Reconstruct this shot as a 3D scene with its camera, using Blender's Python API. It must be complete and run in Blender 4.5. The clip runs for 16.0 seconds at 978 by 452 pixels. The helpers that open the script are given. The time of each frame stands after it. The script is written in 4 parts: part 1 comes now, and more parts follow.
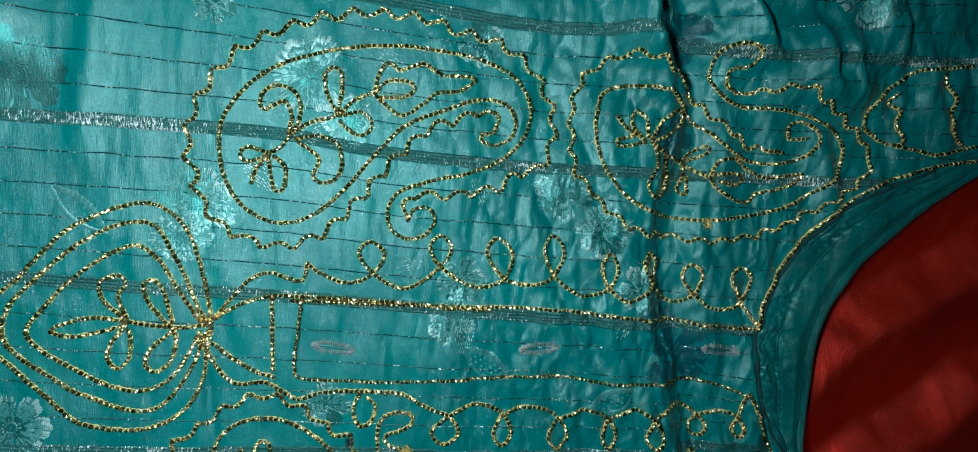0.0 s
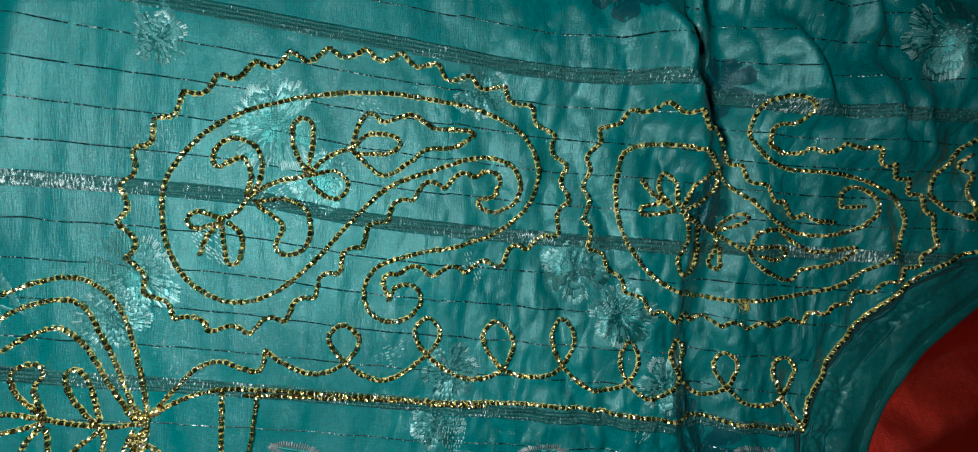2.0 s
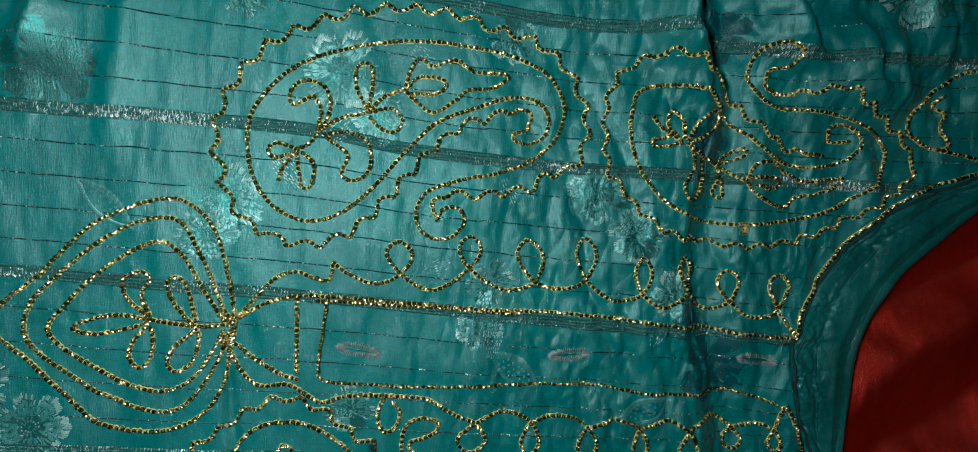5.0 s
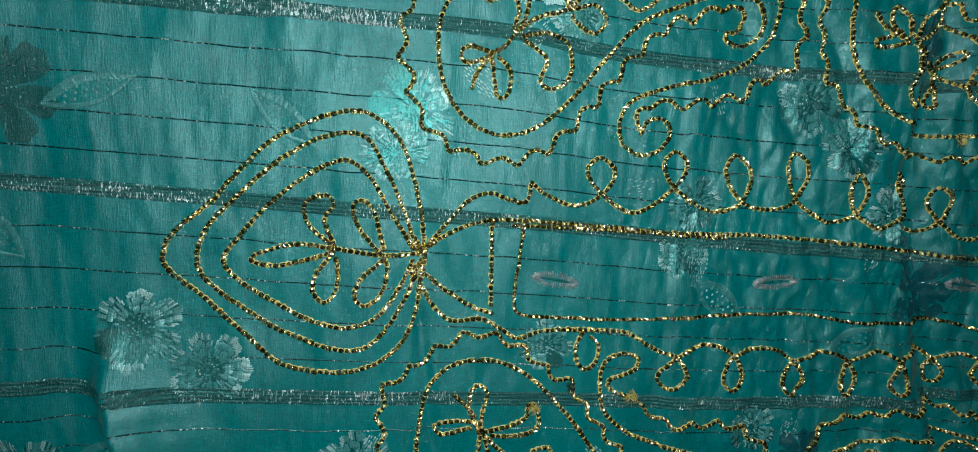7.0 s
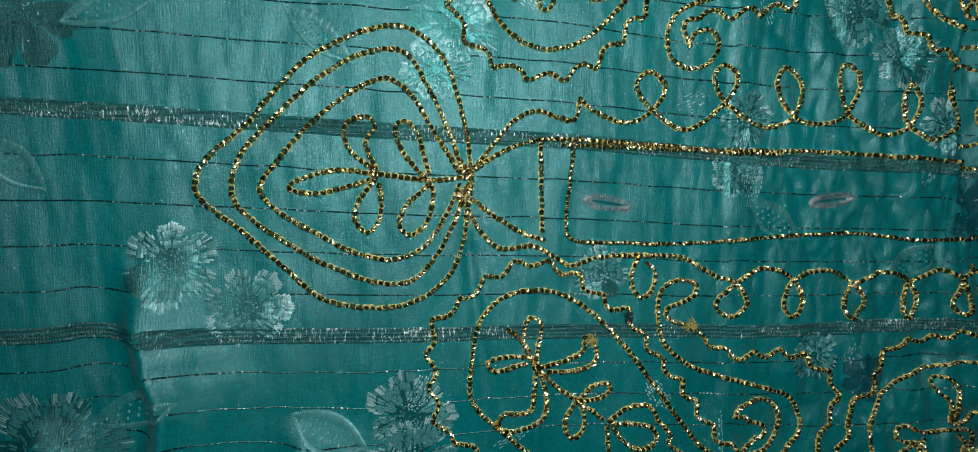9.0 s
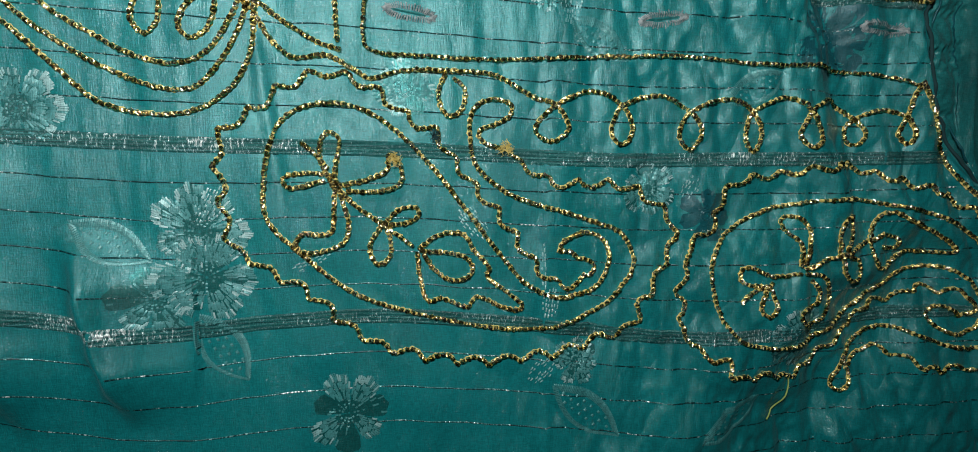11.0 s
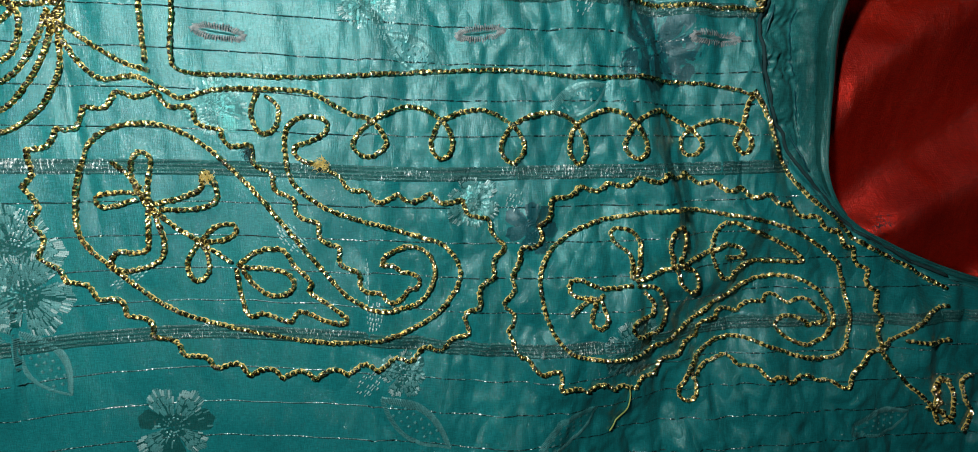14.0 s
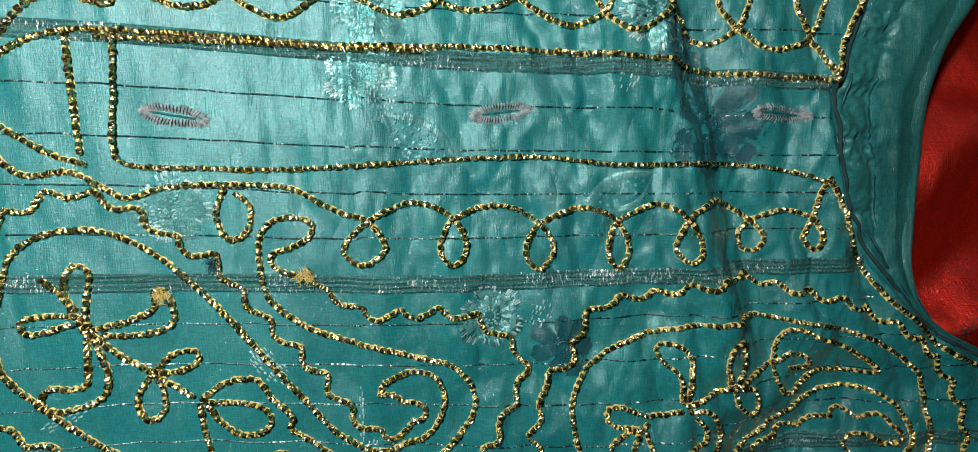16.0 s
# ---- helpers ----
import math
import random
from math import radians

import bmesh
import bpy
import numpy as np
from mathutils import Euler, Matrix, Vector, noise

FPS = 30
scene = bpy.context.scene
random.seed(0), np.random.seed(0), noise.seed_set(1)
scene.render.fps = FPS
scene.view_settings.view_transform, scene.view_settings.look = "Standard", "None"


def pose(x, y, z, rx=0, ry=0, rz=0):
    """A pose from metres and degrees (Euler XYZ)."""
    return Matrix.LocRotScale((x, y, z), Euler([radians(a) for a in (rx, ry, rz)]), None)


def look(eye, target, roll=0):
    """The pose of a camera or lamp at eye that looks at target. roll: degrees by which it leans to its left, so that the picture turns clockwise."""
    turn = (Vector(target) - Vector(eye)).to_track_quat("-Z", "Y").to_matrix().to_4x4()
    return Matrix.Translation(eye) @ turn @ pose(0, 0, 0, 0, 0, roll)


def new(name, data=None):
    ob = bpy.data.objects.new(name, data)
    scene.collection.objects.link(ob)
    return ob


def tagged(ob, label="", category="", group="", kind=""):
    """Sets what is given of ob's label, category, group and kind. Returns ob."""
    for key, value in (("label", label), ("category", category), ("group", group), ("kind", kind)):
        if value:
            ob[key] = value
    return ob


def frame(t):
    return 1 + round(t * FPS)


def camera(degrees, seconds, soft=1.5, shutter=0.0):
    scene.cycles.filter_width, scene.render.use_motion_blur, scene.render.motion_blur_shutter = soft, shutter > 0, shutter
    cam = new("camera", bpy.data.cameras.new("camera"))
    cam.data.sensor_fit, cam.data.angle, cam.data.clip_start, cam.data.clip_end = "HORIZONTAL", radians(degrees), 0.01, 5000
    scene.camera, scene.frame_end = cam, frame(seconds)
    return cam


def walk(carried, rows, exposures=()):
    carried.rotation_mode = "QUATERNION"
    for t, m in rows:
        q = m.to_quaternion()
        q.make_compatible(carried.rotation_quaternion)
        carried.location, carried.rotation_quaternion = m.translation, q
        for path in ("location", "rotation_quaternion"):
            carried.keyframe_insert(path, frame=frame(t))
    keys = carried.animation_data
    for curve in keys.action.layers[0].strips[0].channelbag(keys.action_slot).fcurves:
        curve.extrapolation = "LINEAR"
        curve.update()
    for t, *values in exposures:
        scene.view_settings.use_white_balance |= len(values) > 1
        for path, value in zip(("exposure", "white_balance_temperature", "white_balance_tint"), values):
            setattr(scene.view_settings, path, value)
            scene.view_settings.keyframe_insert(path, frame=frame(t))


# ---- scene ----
cam = camera(84.0, 16.0, soft=0.85)
# seconds, place in metres, turn in degrees
ROWS = [
    (0, -0.0305, 0.0189, 0.1796, -5.25, -8.30, 2.95),
    (0.5, -0.0310, 0.0268, 0.1682, -4.94, -7.73, 4.14),
    (1, -0.0291, 0.0329, 0.1593, -4.91, -8.00, 4.57),
    (1.5, -0.0262, 0.0400, 0.1519, -4.60, -7.64, 5.52),
    (2, -0.0254, 0.0362, 0.1493, -4.29, -7.80, 4.22),
    (2.5, -0.0227, 0.0425, 0.1466, -4.84, -7.39, 4.90),
    (3, -0.0250, 0.0417, 0.1419, -4.94, -7.11, 4.98),
    (3.2, -0.0248, 0.0411, 0.1419, -4.97, -6.96, 5.05),
    (5.3, -0.0437, 0.0064, 0.1763, -4.12, -7.52, 2.78),
    (5.5, -0.0510, 0.0003, 0.1764, -4.80, -7.75, 2.18),
    (6, -0.0621, -0.0082, 0.1755, -5.78, -8.04, 1.95),
    (6.5, -0.0793, -0.0065, 0.1613, -6.16, -7.28, 2.72),
    (7, -0.0950, -0.0061, 0.1499, -6.81, -7.95, 2.39),
    (7.5, -0.1058, -0.0119, 0.1405, -5.35, -8.13, 1.49),
    (8, -0.1108, -0.0182, 0.1418, -5.78, -9.28, 0.74),
    (8.5, -0.1140, -0.0187, 0.1413, -5.84, -9.49, 0.71),
    (9, -0.1098, -0.0317, 0.1420, -5.02, -9.35, -0.11),
    (9.5, -0.1019, -0.0528, 0.1435, -5.29, -9.13, -0.72),
    (9.7, -0.0994, -0.0621, 0.1433, -5.27, -9.13, -0.87),
    (11.8, -0.0215, -0.0802, 0.1499, -6.37, -5.97, -0.08),
    (12, -0.0168, -0.0788, 0.1493, -6.37, -5.83, -0.13),
    (12.5, -0.0035, -0.0788, 0.1508, -6.17, -5.83, -0.54),
    (13, 0.0004, -0.0783, 0.1520, -5.73, -5.84, -0.53),
    (13.5, 0.0014, -0.0744, 0.1535, -6.07, -6.28, -0.66),
    (14, 0.0012, -0.0753, 0.1543, -6.06, -6.21, -1.01),
    (14.5, -0.0056, -0.0661, 0.1596, -5.72, -5.87, -1.36),
    (15, -0.0132, -0.0473, 0.1635, -6.34, -6.64, -0.69),
    (15.5, -0.0137, -0.0413, 0.1379, -6.39, -6.88, -0.63),
    (16, -0.0019, -0.0496, 0.1229, -6.50, -7.06, -0.95),
]
EXPOSURES = [(0.0, -0.45, 5750, -5), (3.0, -0.82, 6100, -2), (5.5, -0.88, 6100, -5), (7.0, -0.8, 6050, -2), (9.5, -0.85, 6150, 4), (12.0, 0.08, 6550, 9), (14.5, 0.08, 6650, 9), (16.0, 0.22, 6850, 15)]
walk(cam, [(t, pose(*row)) for t, *row in ROWS], EXPOSURES)

# ---- light: a dim room and one small lamp held above the cloth ----
world = bpy.data.worlds.new("dim_room")
scene.world = world
world.use_nodes = True
world.node_tree.nodes["Background"].inputs["Color"].default_value = (0.30, 0.55, 0.80, 1)
world.node_tree.nodes["Background"].inputs["Strength"].default_value = 0.004
lamp_data = bpy.data.lights.new("hand_lamp", "AREA")
lamp_data.shape, lamp_data.size, lamp_data.energy, lamp_data.color = "DISK", 0.028, 0.84, (1.0, 0.98, 0.94)
lamp = new("hand_lamp", lamp_data)
lamp.matrix_world = look((-0.098, 0.022, 0.22), (-0.05, 0.005, 0))

MM = 0.001


# ---- materials ----
def material(name, base, rough, metal=0.0):
    m = bpy.data.materials.new(name)
    m.use_nodes = True
    b = m.node_tree.nodes["Principled BSDF"]
    b.inputs["Base Color"].default_value = (*base, 1)
    b.inputs["Roughness"].default_value = rough
    b.inputs["Metallic"].default_value = metal
    return m, m.node_tree.nodes, m.node_tree.links, b


def coords(nodes, links, sx, sy, sz):
    tc = nodes.new("ShaderNodeTexCoord")
    mp = nodes.new("ShaderNodeMapping")
    mp.inputs["Scale"].default_value = (sx, sy, sz)
    links.new(tc.outputs["Object"], mp.inputs["Vector"])
    return mp.outputs["Vector"]


def noise_tex(nodes, links, vec, scale, detail=3, rough=0.6):
    n = nodes.new("ShaderNodeTexNoise")
    n.inputs["Scale"].default_value, n.inputs["Detail"].default_value, n.inputs["Roughness"].default_value = scale, detail, rough
    links.new(vec, n.inputs["Vector"])
    return n.outputs["Fac"]


def ramp(nodes, links, fac, stops):
    r = nodes.new("ShaderNodeValToRGB")
    e = r.color_ramp.elements
    while len(e) < len(stops):
        e.new(0.5)
    for el, (p, c) in zip(e, stops):
        el.position, el.color = p, (*c, 1)
    links.new(fac, r.inputs["Fac"])
    return r.outputs["Color"]


def value_map(nodes, links, fac, a, b, c, d):
    n = nodes.new("ShaderNodeMapRange")
    for key, v in zip(("From Min", "From Max", "To Min", "To Max"), (a, b, c, d)):
        n.inputs[key].default_value = v
    links.new(fac, n.inputs["Value"])
    return n.outputs["Result"]


def bump(nodes, links, height, strength, distance, normal=None):
    n = nodes.new("ShaderNodeBump")
    n.inputs["Strength"].default_value, n.inputs["Distance"].default_value = strength, distance
    links.new(height, n.inputs["Height"])
    if normal:
        links.new(normal, n.inputs["Normal"])
    return n.outputs["Normal"]


def satin(name, dark, light, rough, metal=0.10, crease=1.5, grain=0.36, coat=0.62, tint=(0.5, 0.9, 0.95), sparkle=1.0, crumple=0.0):
    """Woven satin: colour wanders slightly, short streaks along the warp, small creases, glitter of single threads."""
    m, nodes, links, b = material(name, dark, rough, metal)
    wide = noise_tex(nodes, links, coords(nodes, links, 1, 1, 1), 26, 4)
    tone = ramp(nodes, links, wide, [(0.3, dark), (0.72, light)])
    fold = noise_tex(nodes, links, coords(nodes, links, 42, 13, 20), 1.0, 3, 0.55)
    warp = noise_tex(nodes, links, coords(nodes, links, 2400, 260, 300), 1.0, 2, 0.6)
    ends = noise_tex(nodes, links, coords(nodes, links, 5000, 520, 500), 1.0, 2, 0.7)
    picks = noise_tex(nodes, links, coords(nodes, links, 520, 4200, 500), 1.0, 2, 0.7)
    weave = nodes.new("ShaderNodeMath")
    weave.operation = "ADD"
    links.new(ends, weave.inputs[0])
    links.new(picks, weave.inputs[1])
    half = nodes.new("ShaderNodeMath")
    half.operation = "MULTIPLY"
    half.inputs[1].default_value = 0.5
    links.new(weave.outputs[0], half.inputs[0])
    thread = half.outputs[0]
    mix = nodes.new("ShaderNodeMix")
    mix.data_type, mix.blend_type = "RGBA", "MULTIPLY"
    mix.inputs[0].default_value = 1.0
    links.new(tone, mix.inputs[6])
    links.new(ramp(nodes, links, thread, [(0.36, (0.68, 0.68, 0.68)), (0.64, (1.25, 1.25, 1.25))]), mix.inputs[7])
    links.new(mix.outputs[2], b.inputs["Base Color"])
    n0 = bump(nodes, links, fold, 0.4 * crease, 0.006)
    gloss = bump(nodes, links, fold, 0.6 * crease, 0.011)
    if crumple:
        # small sharp creases where the cloth is gathered towards the neck
        tc = nodes.new("ShaderNodeTexCoord")
        split = nodes.new("ShaderNodeSeparateXYZ")
        links.new(tc.outputs["Object"], split.inputs[0])
        ridge = nodes.new("ShaderNodeMath")
        ridge.operation = "SUBTRACT"
        ridge.inputs[1].default_value = 0.5
        links.new(noise_tex(nodes, links, coords(nodes, links, 105, 55, 80), 1.0, 2, 0.4), ridge.inputs[0])
        sharp = nodes.new("ShaderNodeMath")
        sharp.operation = "ABSOLUTE"
        links.new(ridge.outputs[0], sharp.inputs[0])
        gathered = nodes.new("ShaderNodeMath")
        gathered.operation = "MULTIPLY"
        links.new(sharp.outputs[0], gathered.inputs[0])
        links.new(value_map(nodes, links, split.outputs[0], -0.075, 0.035, 0.12, 1.0), gathered.inputs[1])
        n0 = bump(nodes, links, gathered.outputs[0], 0.5, crumple, n0)
        gloss = bump(nodes, links, gathered.outputs[0], 0.8, crumple, gloss)
    n1 = bump(nodes, links, warp, 0.5, 0.00018, n0)
    n2 = bump(nodes, links, thread, grain, 0.00025, n1)
    links.new(n2, b.inputs["Normal"])
    grit = noise_tex(nodes, links, coords(nodes, links, 3400, 2000, 2000), 1.0, 2, 0.7)
    gloss = bump(nodes, links, grit, 0.9, 0.00024 * sparkle, bump(nodes, links, thread, 0.6, 0.00025, bump(nodes, links, warp, 0.5, 0.0002, gloss)))
    links.new(gloss, b.inputs["Coat Normal"])
    links.new(value_map(nodes, links, grit, 0.36, 0.62, 0.15 * coat, 1.75 * coat), b.inputs["Coat Weight"])
    b.inputs["Coat Roughness"].default_value = 0.22
    b.inputs["Coat IOR"].default_value = 1.6
    patch = noise_tex(nodes, links, coords(nodes, links, 60, 25, 30), 1.0, 3, 0.6)
    links.new(value_map(nodes, links, patch, 0.3, 0.7, rough - 0.07, rough + 0.08), b.inputs["Roughness"])
    b.inputs["Specular IOR Level"].default_value = 0.28
    b.inputs["Sheen Weight"].default_value = 0.04
    b.inputs["Sheen Roughness"].default_value = 0.4
    b.inputs["Sheen Tint"].default_value = (*tint, 1)
    return m


TEAL = satin("teal_satin", (0.004, 0.170, 0.184), (0.009, 0.232, 0.246), 0.42, crumple=0.0045)
FACING = satin("teal_facing", (0.010, 0.130, 0.135), (0.020, 0.215, 0.215), 0.38, 0.12, 1.4, 0.5, 0.7)
HEM = satin("teal_hem", (0.008, 0.090, 0.085), (0.012, 0.120, 0.115), 0.5, 0.1, 0.5, 0.36, 0.15)
BROCADE = satin("brocade_thread", (0.030, 0.215, 0.222), (0.110, 0.340, 0.345), 0.34, 0.15, 0.3, 0.3, 0.4, sparkle=0.6)
# pale copy of the brocade thread: its highlights are painted into the colour
GLINT_FLOAT = satin("glint_float", (0.130, 0.370, 0.378), (0.400, 0.600, 0.605), 0.34, 0.10, 0.3, 0.3, 0.4)
# dark copy of the brocade thread: the flowers' shade is put into its colour
SHADE = satin("brocade_shade", (0.004, 0.070, 0.090), (0.009, 0.115, 0.138), 0.40, 0.1, 0.5, 0.3, 0.3)
GROUND = satin("brocade_ground", (0.008, 0.125, 0.125), (0.014, 0.175, 0.172), 0.36, 0.45, 0.5)
RED = satin("red_satin", (0.460, 0.010, 0.004), (0.740, 0.026, 0.008), 0.38, 0.66, 0.7, 0.9, 0.35, (1.0, 0.15, 0.08), 2.0)


def gold_material():
    m, nodes, links, b = material("gold_zari", (0.55, 0.43, 0.14), 0.20, 1.0)
    tone = noise_tex(nodes, links, coords(nodes, links, 1, 1, 1), 420, 2, 0.7)
    links.new(ramp(nodes, links, tone, [(0.34, (0.30, 0.24, 0.08)), (0.5, (0.74, 0.62, 0.25)), (0.64, (0.98, 0.95, 0.75))]), b.inputs["Base Color"])
    fine = noise_tex(nodes, links, coords(nodes, links, 1, 1, 1), 2600, 2)
    links.new(bump(nodes, links, fine, 0.4, 0.0003), b.inputs["Normal"])
    return m


GOLD = gold_material()


def thread_material(name, a, c, rough=0.6):
    m, nodes, links, b = material(name, a, rough)
    links.new(ramp(nodes, links, noise_tex(nodes, links, coords(nodes, links, 1, 1, 1), 900), [(0.3, a), (0.7, c)]), b.inputs["Base Color"])
    return m


YELLOW = thread_material("yellow_thread", (0.40, 0.31, 0.07), (0.78, 0.66, 0.25))
DARK = thread_material("dark_thread_and_gap", (0.004, 0.035, 0.040), (0.008, 0.045, 0.050), 0.9)
PINK = thread_material("grey_thread", (0.07, 0.13, 0.14), (0.36, 0.40, 0.41), 0.38)
GREEN = thread_material("lime_thread", (0.30, 0.42, 0.10), (0.45, 0.55, 0.18))


def lurex_material():
    m, nodes, links, b = material("silver_lurex", (0.10, 0.17, 0.18), 0.30, 0.2)
    lines = noise_tex(nodes, links, coords(nodes, links, 60, 3600, 300), 1.0, 2, 0.6)
    spot = noise_tex(nodes, links, coords(nodes, links, 2100, 620, 600), 1.0, 3, 0.7)
    mix = nodes.new("ShaderNodeMix")
    mix.data_type, mix.blend_type = "RGBA", "ADD"
    mix.inputs[0].default_value = 1.0
    links.new(ramp(nodes, links, lines, [(0.38, (0.006, 0.060, 0.062)), (0.62, (0.020, 0.165, 0.160))]), mix.inputs[6])
    # silver yarn; its glitter is painted in as near-white flecks, patch by patch
    patch = value_map(nodes, links, noise_tex(nodes, links, coords(nodes, links, 20, 60, 20), 1.0, 4, 0.75), 0.34, 0.66, -0.20, 0.09)
    glint = nodes.new("ShaderNodeMath")
    links.new(spot, glint.inputs[0])
    links.new(patch, glint.inputs[1])
    silver = value_map(nodes, links, glint.outputs[0], 0.505, 0.62, 0.0, 1.0)
    links.new(ramp(nodes, links, silver, [(0.0, (0.0, 0.0, 0.0)), (0.45, (0.10, 0.16, 0.17)), (0.8, (0.45, 0.48, 0.49)), (1.0, (0.90, 0.91, 0.92))]), mix.inputs[7])
    links.new(mix.outputs[2], b.inputs["Base Color"])
    links.new(value_map(nodes, links, silver, 0.2, 0.9, 0.05, 0.65), b.inputs["Metallic"])
    links.new(bump(nodes, links, spot, 1.0, 0.0006), b.inputs["Normal"])
    return m


LUREX = lurex_material()


def pinstripe_material():
    """Dark thread; the glints of its metal yarn are painted into the colour."""
    m, nodes, links, b = material("pinstripe_yarn", (0.01, 0.07, 0.07), 0.35, 0.5)
    spot = noise_tex(nodes, links, coords(nodes, links, 1500, 300, 300), 1.0, 2, 0.7)
    glint_patch = value_map(nodes, links, noise_tex(nodes, links, coords(nodes, links, 55, 90, 30), 1.0, 2, 0.6), 0.35, 0.7, -0.10, 0.08)
    up = nodes.new("ShaderNodeMath")
    links.new(spot, up.inputs[0])
    links.new(glint_patch, up.inputs[1])
    spot = up.outputs[0]
    links.new(ramp(nodes, links, spot, [(0.38, (0.003, 0.028, 0.032)), (0.50, (0.010, 0.075, 0.077)), (0.59, (0.08, 0.22, 0.22)), (0.66, (0.7, 0.78, 0.8))]), b.inputs["Base Color"])
    links.new(bump(nodes, links, spot, 0.8, 0.0004), b.inputs["Normal"])
    return m


PIN = pinstripe_material()
TABLE, _n, _l, _b = material("dark_table", (0.03, 0.02, 0.015), 0.6)
_l.new(ramp(_n, _l, noise_tex(_n, _l, coords(_n, _l, 4, 60, 4), 3.0), [(0.3, (0.02, 0.013, 0.01)), (0.7, (0.05, 0.03, 0.02))]), _b.inputs["Base Color"])


# ---- shapes: everything below is laid out in millimetres ----
def smooth(a, b, x):
    t = min(1.0, max(0.0, (x - a) / (b - a)))
    return t * t * (3 - 2 * t)


# standing folds: foot x, y, head x, y, height; away from the lamp they fall steeply
FOLDS = [(36, 88, 48, 64, 8.5), (49, 68, 63, 50, 4.5), (48, 100, 57, 72, 8.0), (76, 90, 90, 66, 9.0), (105, 80, 118, 52, 8.0), (121, 76, 129, 54, 6.0), (72, 118, 82, 96, 7.0), (96, 112, 104, 88, 7.0), (135, 100, 142, 70, 8.0),
         (-156, -132, -171, -66, 10.5), (-180, -135, -194, -98, 13.0), (-126, -138, -135, -102, 9.5), (-205, 10, -200, 60, 6.0), (-150, 45, -144, 75, 6.0)]


def height(x, y):
    """How high the cloth lies, in mm: soft waves, upright puckers towards the neck, and a few long folds."""
    p = noise.noise
    pucker = smooth(-50, 45, x)
    h = 1.2 * p((x / 70, y / 60, 3.1)) + 0.6 * p((x / 20, y / 45, 7.7)) + 0.32 * p((x / 7, y / 17, 2.9))
    warp = 3.0 * p((x / 14, y / 14, 6.6))
    pillow = abs(p(((x + warp) / 13 + y / 50, (y + warp) / 30, 1.3))) - 0.2
    crisp = 0.6 * abs(p(((x + warp) / 6.5 - y / 40, (y - warp) / 10, 4.3))) + 0.5 * abs(p(((x - warp) / 3.4 - y / 30, (y + warp) / 6, 5.9)))
    h += (0.14 + pucker) * (0.9 * p((x / 10 + y / 60, y / 34, 1.3)) + 4.6 * pillow - 1.5 * crisp)
    # the long fold across the chest: a ridge, then a steep fall
    fold = x - float(np.interp(y, (-165, -148, -113, -80, -60, -40, 0, 20, 48, 72), (46, 60, 84, 74, 67, 63, 54, 57, 60, 48))) - 3 * p((0.3, y / 16, 4.4))
    calm = smooth(-88, -112, y)
    near = math.exp(-(fold / 9) ** 2) * (1 - 0.85 * calm)
    tooth = ((fold + warp + 1.5 * p((x / 6, y / 11, 8.1))) / 6.5) % 1.0
    h += near * (1.0 + 1.7 * (smooth(0.0, 0.32, tooth) - tooth))
    deep = 1 + 0.2 * calm + 0.3 * smooth(30, 55, y)
    broad = 1 + 1.6 * calm
    h += deep * (3.6 * math.exp(-((fold / broad + 8) / (14 if fold / broad < -8 else 6.5)) ** 2) - 5.4 * math.exp(-((fold / broad - 7) / 8.0) ** 2))
    # standing folds over the shoulder: gentle on one side, steep on the other
    if (y > 25 and x > 10) or x < -110:
        for x0, y0, x1, y1, top in FOLDS:
            t = (y - y0) / (y1 - y0)
            if -0.3 < t < 1.3 and abs(x - x0) < 50:
                d = (x - (x0 + (x1 - x0) * t) - 1.2 * p((0.5, y / 6, x0)) - 3.5 * p((2.5, y / 15, x0))) * (1 if x0 > -105 else -1)
                h += top * smooth(-0.3, 0.25, t) * smooth(1.3, 0.75, t) * (math.exp(d / 11) if d < 0 else math.exp(-(d / (6.0 if x0 > -105 else 4.6)) ** 2))
    crush = smooth(25, 50, y) * smooth(15, 50, x)
    if crush > 0:
        h -= crush * (1.0 * abs(p(((x + 2 * warp) / 12 - y / 22, (y + warp) / 11, 2.2))) + 0.35 * abs(p(((x - warp) / 4.5, (y + x / 2) / 6, 3.7))))
    # folds of the side without embroidery
    side = smooth(-70, -120, x)
    h += side * 1.3 * p((x / 26, y / 75, 9.2))
    h += 2.4 * math.exp(-((x + 126 - 0.15 * (y - 40)) / 4.5) ** 2) * smooth(12, 40, y)
    h -= 1.3 * math.exp(-((x + 92 + 0.12 * (y + 50)) / 1.7) ** 2) * smooth(-42, -52, y) * smooth(-100, -84, y)
    h += 0.7 * smooth(-18.2, -17.0, x) * smooth(-4, -14, x) * smooth(40, 20, y)
    return h


